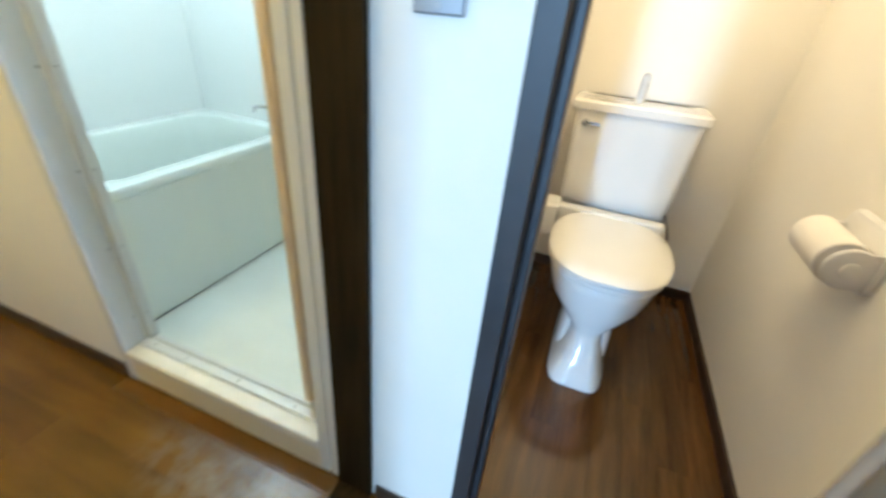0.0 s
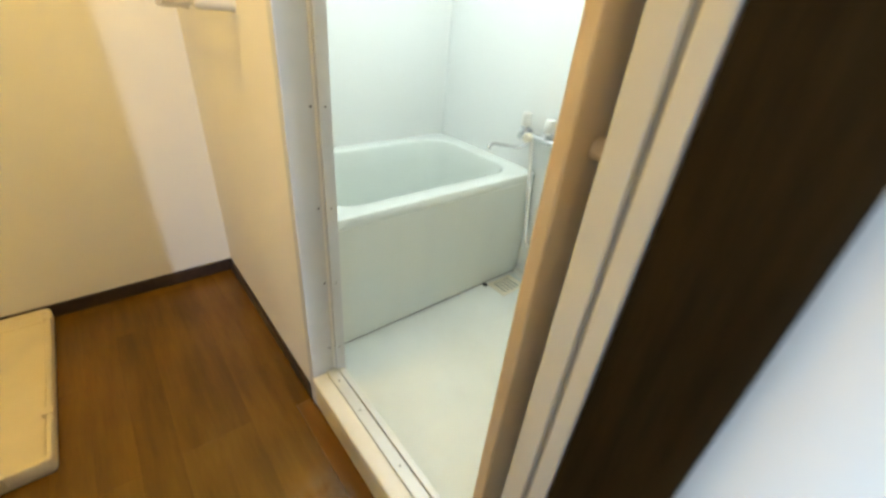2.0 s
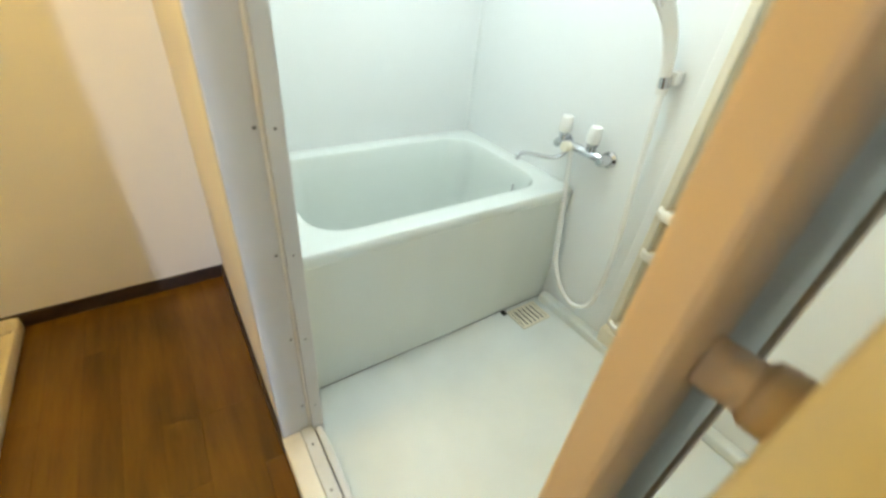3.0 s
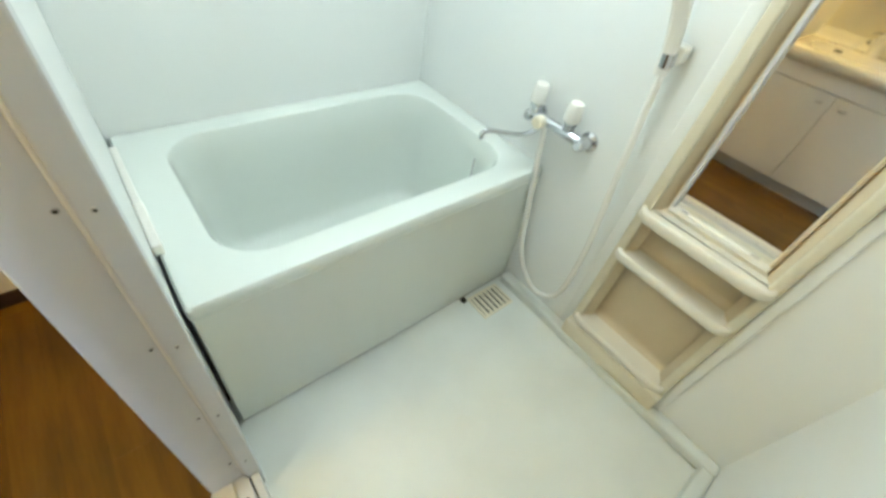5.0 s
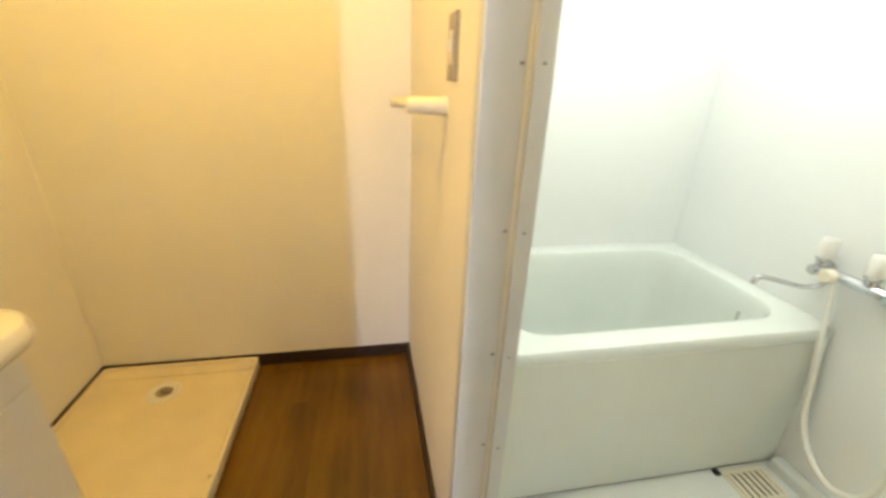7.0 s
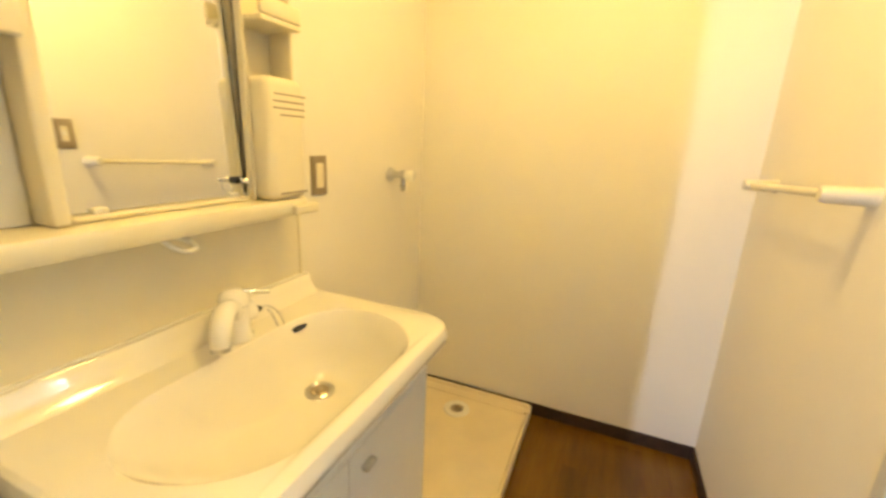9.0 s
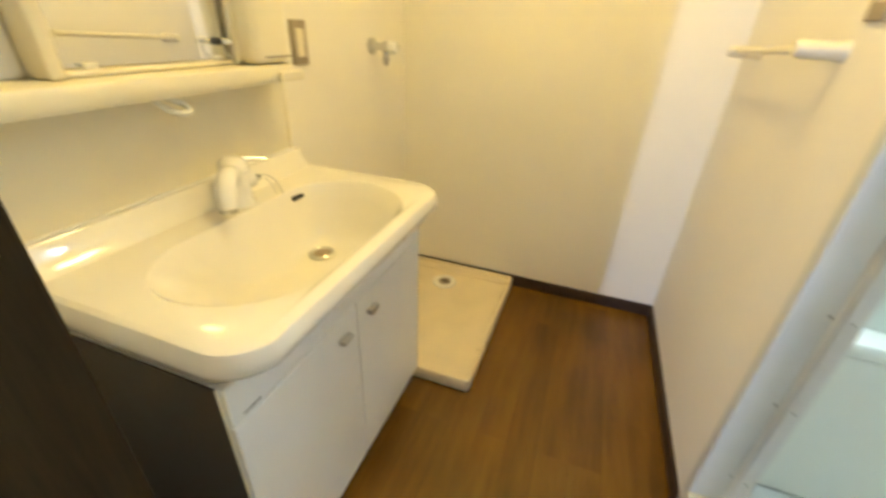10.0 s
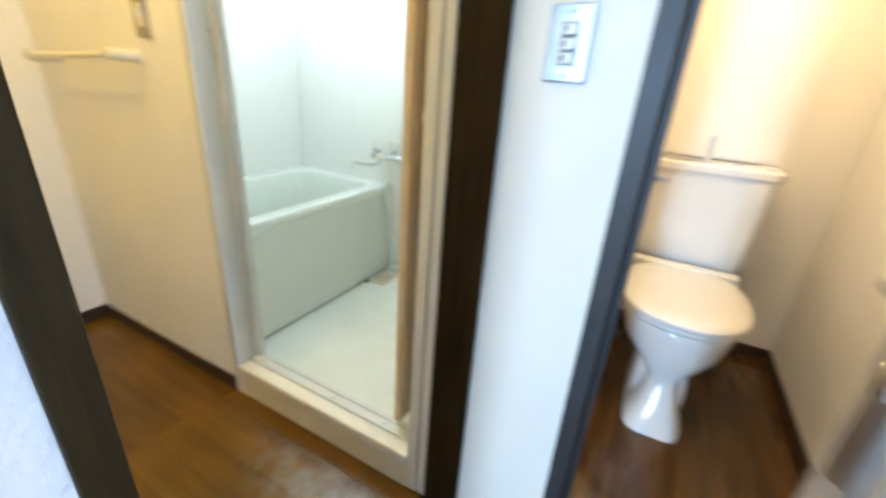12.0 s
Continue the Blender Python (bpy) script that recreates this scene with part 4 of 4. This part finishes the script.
wtap = thing("washing_machine_tap", (LW, 1.655, 1.126), "grey and cream washing machine tap on the wall", "tap")
part("rosette", turned((LW, 1.655, 1.126), (1, 0, 0), [(0, 0.030), (0.006, 0.030), (0.016, 0.020), (0.020, 0.013)], 22), STEEL, wtap, smooth=True)
part("body", turned((LW + 0.018, 1.655, 1.126), (1, 0, 0), [(0, 0.014), (0.030, 0.014), (0.034, 0.020), (0.060, 0.020), (0.064, 0.012)], 20), CHROME, wtap, smooth=True)
part("knob", turned((LW + 0.074, 1.655, 1.126), (1, 0, 0), [(0, 0.020), (0.004, 0.024), (0.034, 0.022), (0.038, 0.016)], 20), GLOSSWHITE, wtap, "cream knob", True)
part("nozzle", turned((LW + 0.062, 1.655, 1.116), (0, 0, -1), [(0, 0.012), (0.030, 0.012), (0.032, 0.015), (0.042, 0.012), (0.055, 0.009)], 16), CHROME, wtap, smooth=True)

rack = thing("towel_rail", (-0.04, 1.5, 1.19), "cream plastic towel rail on the wall", "towel rail")
for y, z in ((1.223, 1.195), (1.758, 1.172)):
    part("bracket", turned((0, y, z), (-1, 0, 0), [(0, 0.021), (0.007, 0.021), (0.011, 0.0185), (0.080, 0.0178), (0.088, 0.014), (0.089, 0.004)], 20), CREAM, rack, smooth=True)
part("bar", rod((-0.066, 1.223, 1.195), (-0.066, 1.758, 1.172), 0.0095, 14), CREAM, rack, smooth=True)

# ---- toilet room ----
cyt = -0.490
wc = thing("toilet", (1.05, cyt, 0), "white ceramic toilet with closed lid and cistern", "toilet")
bowl = [egg(0.95, cyt, 0.30, 0.30, 0.110, 0.0, power=5), egg(0.95, cyt, 0.294, 0.30, 0.105, 0.03, power=5), egg(0.97, cyt, 0.280, 0.28, 0.076, 0.11, power=4), egg(1.00, cyt, 0.272, 0.26, 0.070, 0.17, power=3), egg(1.01, cyt, 0.278, 0.25, 0.088, 0.205, power=2.6), egg(1.01, cyt, 0.296, 0.26, 0.145, 0.255), egg(1.01, cyt, 0.306, 0.27, 0.190, 0.310), egg(1.01, cyt, 0.312, 0.28, 0.212, 0.385), egg(1.01, cyt, 0.316, 0.28, 0.218, 0.415), egg(1.01, cyt, 0.310, 0.28, 0.212, 0.425)]
part("bowl", loft(bowl), CERAMIC, wc, smooth=True)
part("seat", loft([egg(1.01, cyt, 0.326, 0.25, 0.226, z, power=2.4) for z in (0.434, 0.437, 0.450)] + [egg(1.01, cyt, 0.318, 0.245, 0.218, 0.454, power=2.4)]), CERAMIC, wc, "cream plastic seat", True)
part("lid", loft([egg(1.01, cyt, 0.330 - d, 0.235, 0.230 - d, z, power=2.5) for d, z in ((0.008, 0.455), (0.0, 0.458), (0.0, 0.468), (0.010, 0.478), (0.060, 0.484))]), GLOSSWHITE, wc, "closed cream lid", True)
part("seat_gap", loft([egg(1.01, cyt, 0.311, 0.235, 0.217, z, power=2.4) for z in (0.424, 0.434)]), DIM, wc, "dark gap under the lid", True)
part("hinge_bar", box(1.215, 1.275, cyt - 0.21, cyt + 0.24, 0.44, 0.492, 0.008), GLOSSWHITE, wc)
part("cistern", loft([rrect(1.290 + d, 1.505, cyt - 0.215 + e, cyt + 0.252 - e, z, 0.03) for d, e, z in ((0.02, 0.012, 0.475), (0.008, 0.006, 0.49), (0.0, 0.0, 0.60), (-0.006, -0.012, 0.897))]), CERAMIC, wc, smooth=True)
part("cistern_lid", loft([rrect(1.272 + d, 1.510, cyt - 0.245 + d, cyt + 0.285 - d, z, 0.03) for d, z in ((0.006, 0.897), (0.0, 0.904), (0.0, 0.932), (0.008, 0.941), (0.035, 0.937))]), CERAMIC, wc, smooth=True)
part("filler_spout", tube([(1.40, cyt + 0.03, 0.934), (1.40, cyt + 0.03, 1.012), (1.385, cyt + 0.03, 1.038), (1.36, cyt + 0.03, 1.036)], 0.016, 14), ALU, wc, "pale metal hand-wash spout", True)
lv = part("flush_lever", turned((1.292, cyt + 0.215, 0.850), (-1, 0, 0), [(0, 0.016), (0.010, 0.016), (0.018, 0.010)], 16), CHROME, wc, smooth=True)
part("lever", box(1.270, 1.280, cyt + 0.155, cyt + 0.225, 0.843, 0.857, 0.004), CHROME, lv)
part("bidet_box", box(1.16, 1.30, cyt + 0.232, cyt + 0.298, 0.36, 0.505, 0.010), GLOSSWHITE, wc, "cream side box of the heated seat")
part("trap", tube([(1.02, cyt, 0.16), (1.16, cyt, 0.12), (1.27, cyt, 0.17), (1.36, cyt, 0.10)], 0.068, 16), CERAMIC, wc, smooth=True)
part("pedestal", loft([egg(1.05, cyt, f, 0.25, h, z, power=5) for f, h, z in ((0.285, 0.106, 0.0), (0.270, 0.108, 0.06), (0.245, 0.106, 0.13), (0.225, 0.096, 0.19), (0.20, 0.080, 0.225), (0.16, 0.05, 0.245))]), CERAMIC, wc, smooth=True)
valve = thing("stop_valve", (1.48, cyt - 0.28, 0.15), "thin chrome supply pipe beside the cistern", "pipe")
part("pipe", tube([(1.45, cyt - 0.195, 0.55), (1.45, cyt - 0.235, 0.46), (1.46, cyt - 0.285, 0.34), (1.475, cyt - 0.30, 0.22), (TX, cyt - 0.30, 0.18)], 0.006, 10), CHROME, valve, smooth=True)

ph = thing("paper_holder", (0.60, TY, 0.79), "grey plastic holder with a rounded back plate on the wall", "paper holder")
back = loft([[Vector((p.x, TY + d, p.y)) for p in rrect(0.465 + e, 0.69 - e, 0.722 + e, 0.878 - e, 0, 0.045)] for d, e in ((0.0, 0.0), (0.010, 0.0), (0.016, 0.006))])
part("back_plate", back, HOLDER, ph, smooth=True)
for x0 in (0.475, 0.666):
    a = rod((x0, TY + 0.058, 0.785), (x0 + 0.015, TY + 0.058, 0.785), 0.050, 28, soft=0.004)
    box(x0 + 0.0015, x0 + 0.0135, TY + 0.012, TY + 0.060, 0.738, 0.832, 0.004, a)
    part("arm", a, HOLDER, ph, smooth=True)
part("knob", turned((0.476, TY + 0.058, 0.785), (-1, 0, 0), [(0, 0.020), (0.006, 0.019), (0.009, 0.012)], 20), GLOSSWHITE, ph, "pale round spindle knob", True)
roll = thing("paper_roll", (0.60, TY + 0.06, 0.79), "white toilet paper roll in the holder", "paper roll")
part("roll", turned((0.493, TY + 0.068, 0.790), (1, 0, 0), [(0, 0.020), (0.001, 0.050), (0.004, 0.053), (0.166, 0.053), (0.169, 0.050), (0.170, 0.020)], 32), PAPER, roll, smooth=True)
part("core", rod((0.4905, TY + 0.068, 0.790), (0.6655, TY + 0.068, 0.790), 0.017, 18), HOLDER, roll, smooth=True)


# ---- ceiling lamps ----
def ceiling_lamp(place, label):
    x, y, z = place
    t = thing("ceiling_lamp", place, label, "lamp")
    part("base", turned((x, y, z), (0, 0, -1), [(0, 0.06), (0.02, 0.06), (0.028, 0.045)], 24), GLOSSWHITE, t, smooth=True)
    return t


ceiling_lamp((-0.52, 0.98, H), "white round lamp base on the washroom ceiling")
ceiling_lamp((0.70, -0.36, H), "white round lamp base on the toilet ceiling")
ceiling_lamp((0.68, 1.18, 2.18), "white round lamp base on the bathroom ceiling")

# ---- floor planks ----
rng = random.Random(7)


def plank_mesh(name, sx, sy, mat):
    bm = bmesh.new()
    c, t = 0.0003, 0.004
    loft([[Vector((a, b, z)) for a, b in ((i, i), (sx - i, i), (sx - i, sy - i), (i, sy - i))] for i, z in ((0.0, -t), (0.0, -c), (c, 0.0))], bm=bm)
    bmesh.ops.recalc_face_normals(bm, faces=bm.faces)
    me = bpy.data.meshes.new(name)
    bm.to_mesh(me)
    bm.free()
    me.materials.append(mat)
    return me


def lay(x0, x1, y0, y1, width, length, along_y, mat):
    shared = {}
    a0, a1, b0, b1 = (x0, x1, y0, y1) if along_y else (y0, y1, x0, x1)
    n = max(1, round((a1 - a0) / width))
    w = (a1 - a0) / n
    for i in range(n):
        b = b0 - rng.choice((0.0, 0.25, 0.5, 0.75)) * length
        while b < b1 - 0.001:
            s, e = max(b, b0), min(b + length, b1)
            b += length
            l = round(e - s, 4)
            if l < 0.02:
                continue
            key = l
            if key not in shared:
                shared[key] = plank_mesh("plank", (w if along_y else l) - 0.0002, (l if along_y else w) - 0.0002, mat)
            ob = new("plank", shared[key])
            ob.location = (a0 + i * w, s, 0) if along_y else (s, a0 + i * w, 0)
            ob.parent = floor


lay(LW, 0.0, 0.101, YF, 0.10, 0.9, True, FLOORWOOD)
lay(LW - 0.3, 0.0, -1.4, 0.0, 0.10, 0.9, True, FLOORWOOD)
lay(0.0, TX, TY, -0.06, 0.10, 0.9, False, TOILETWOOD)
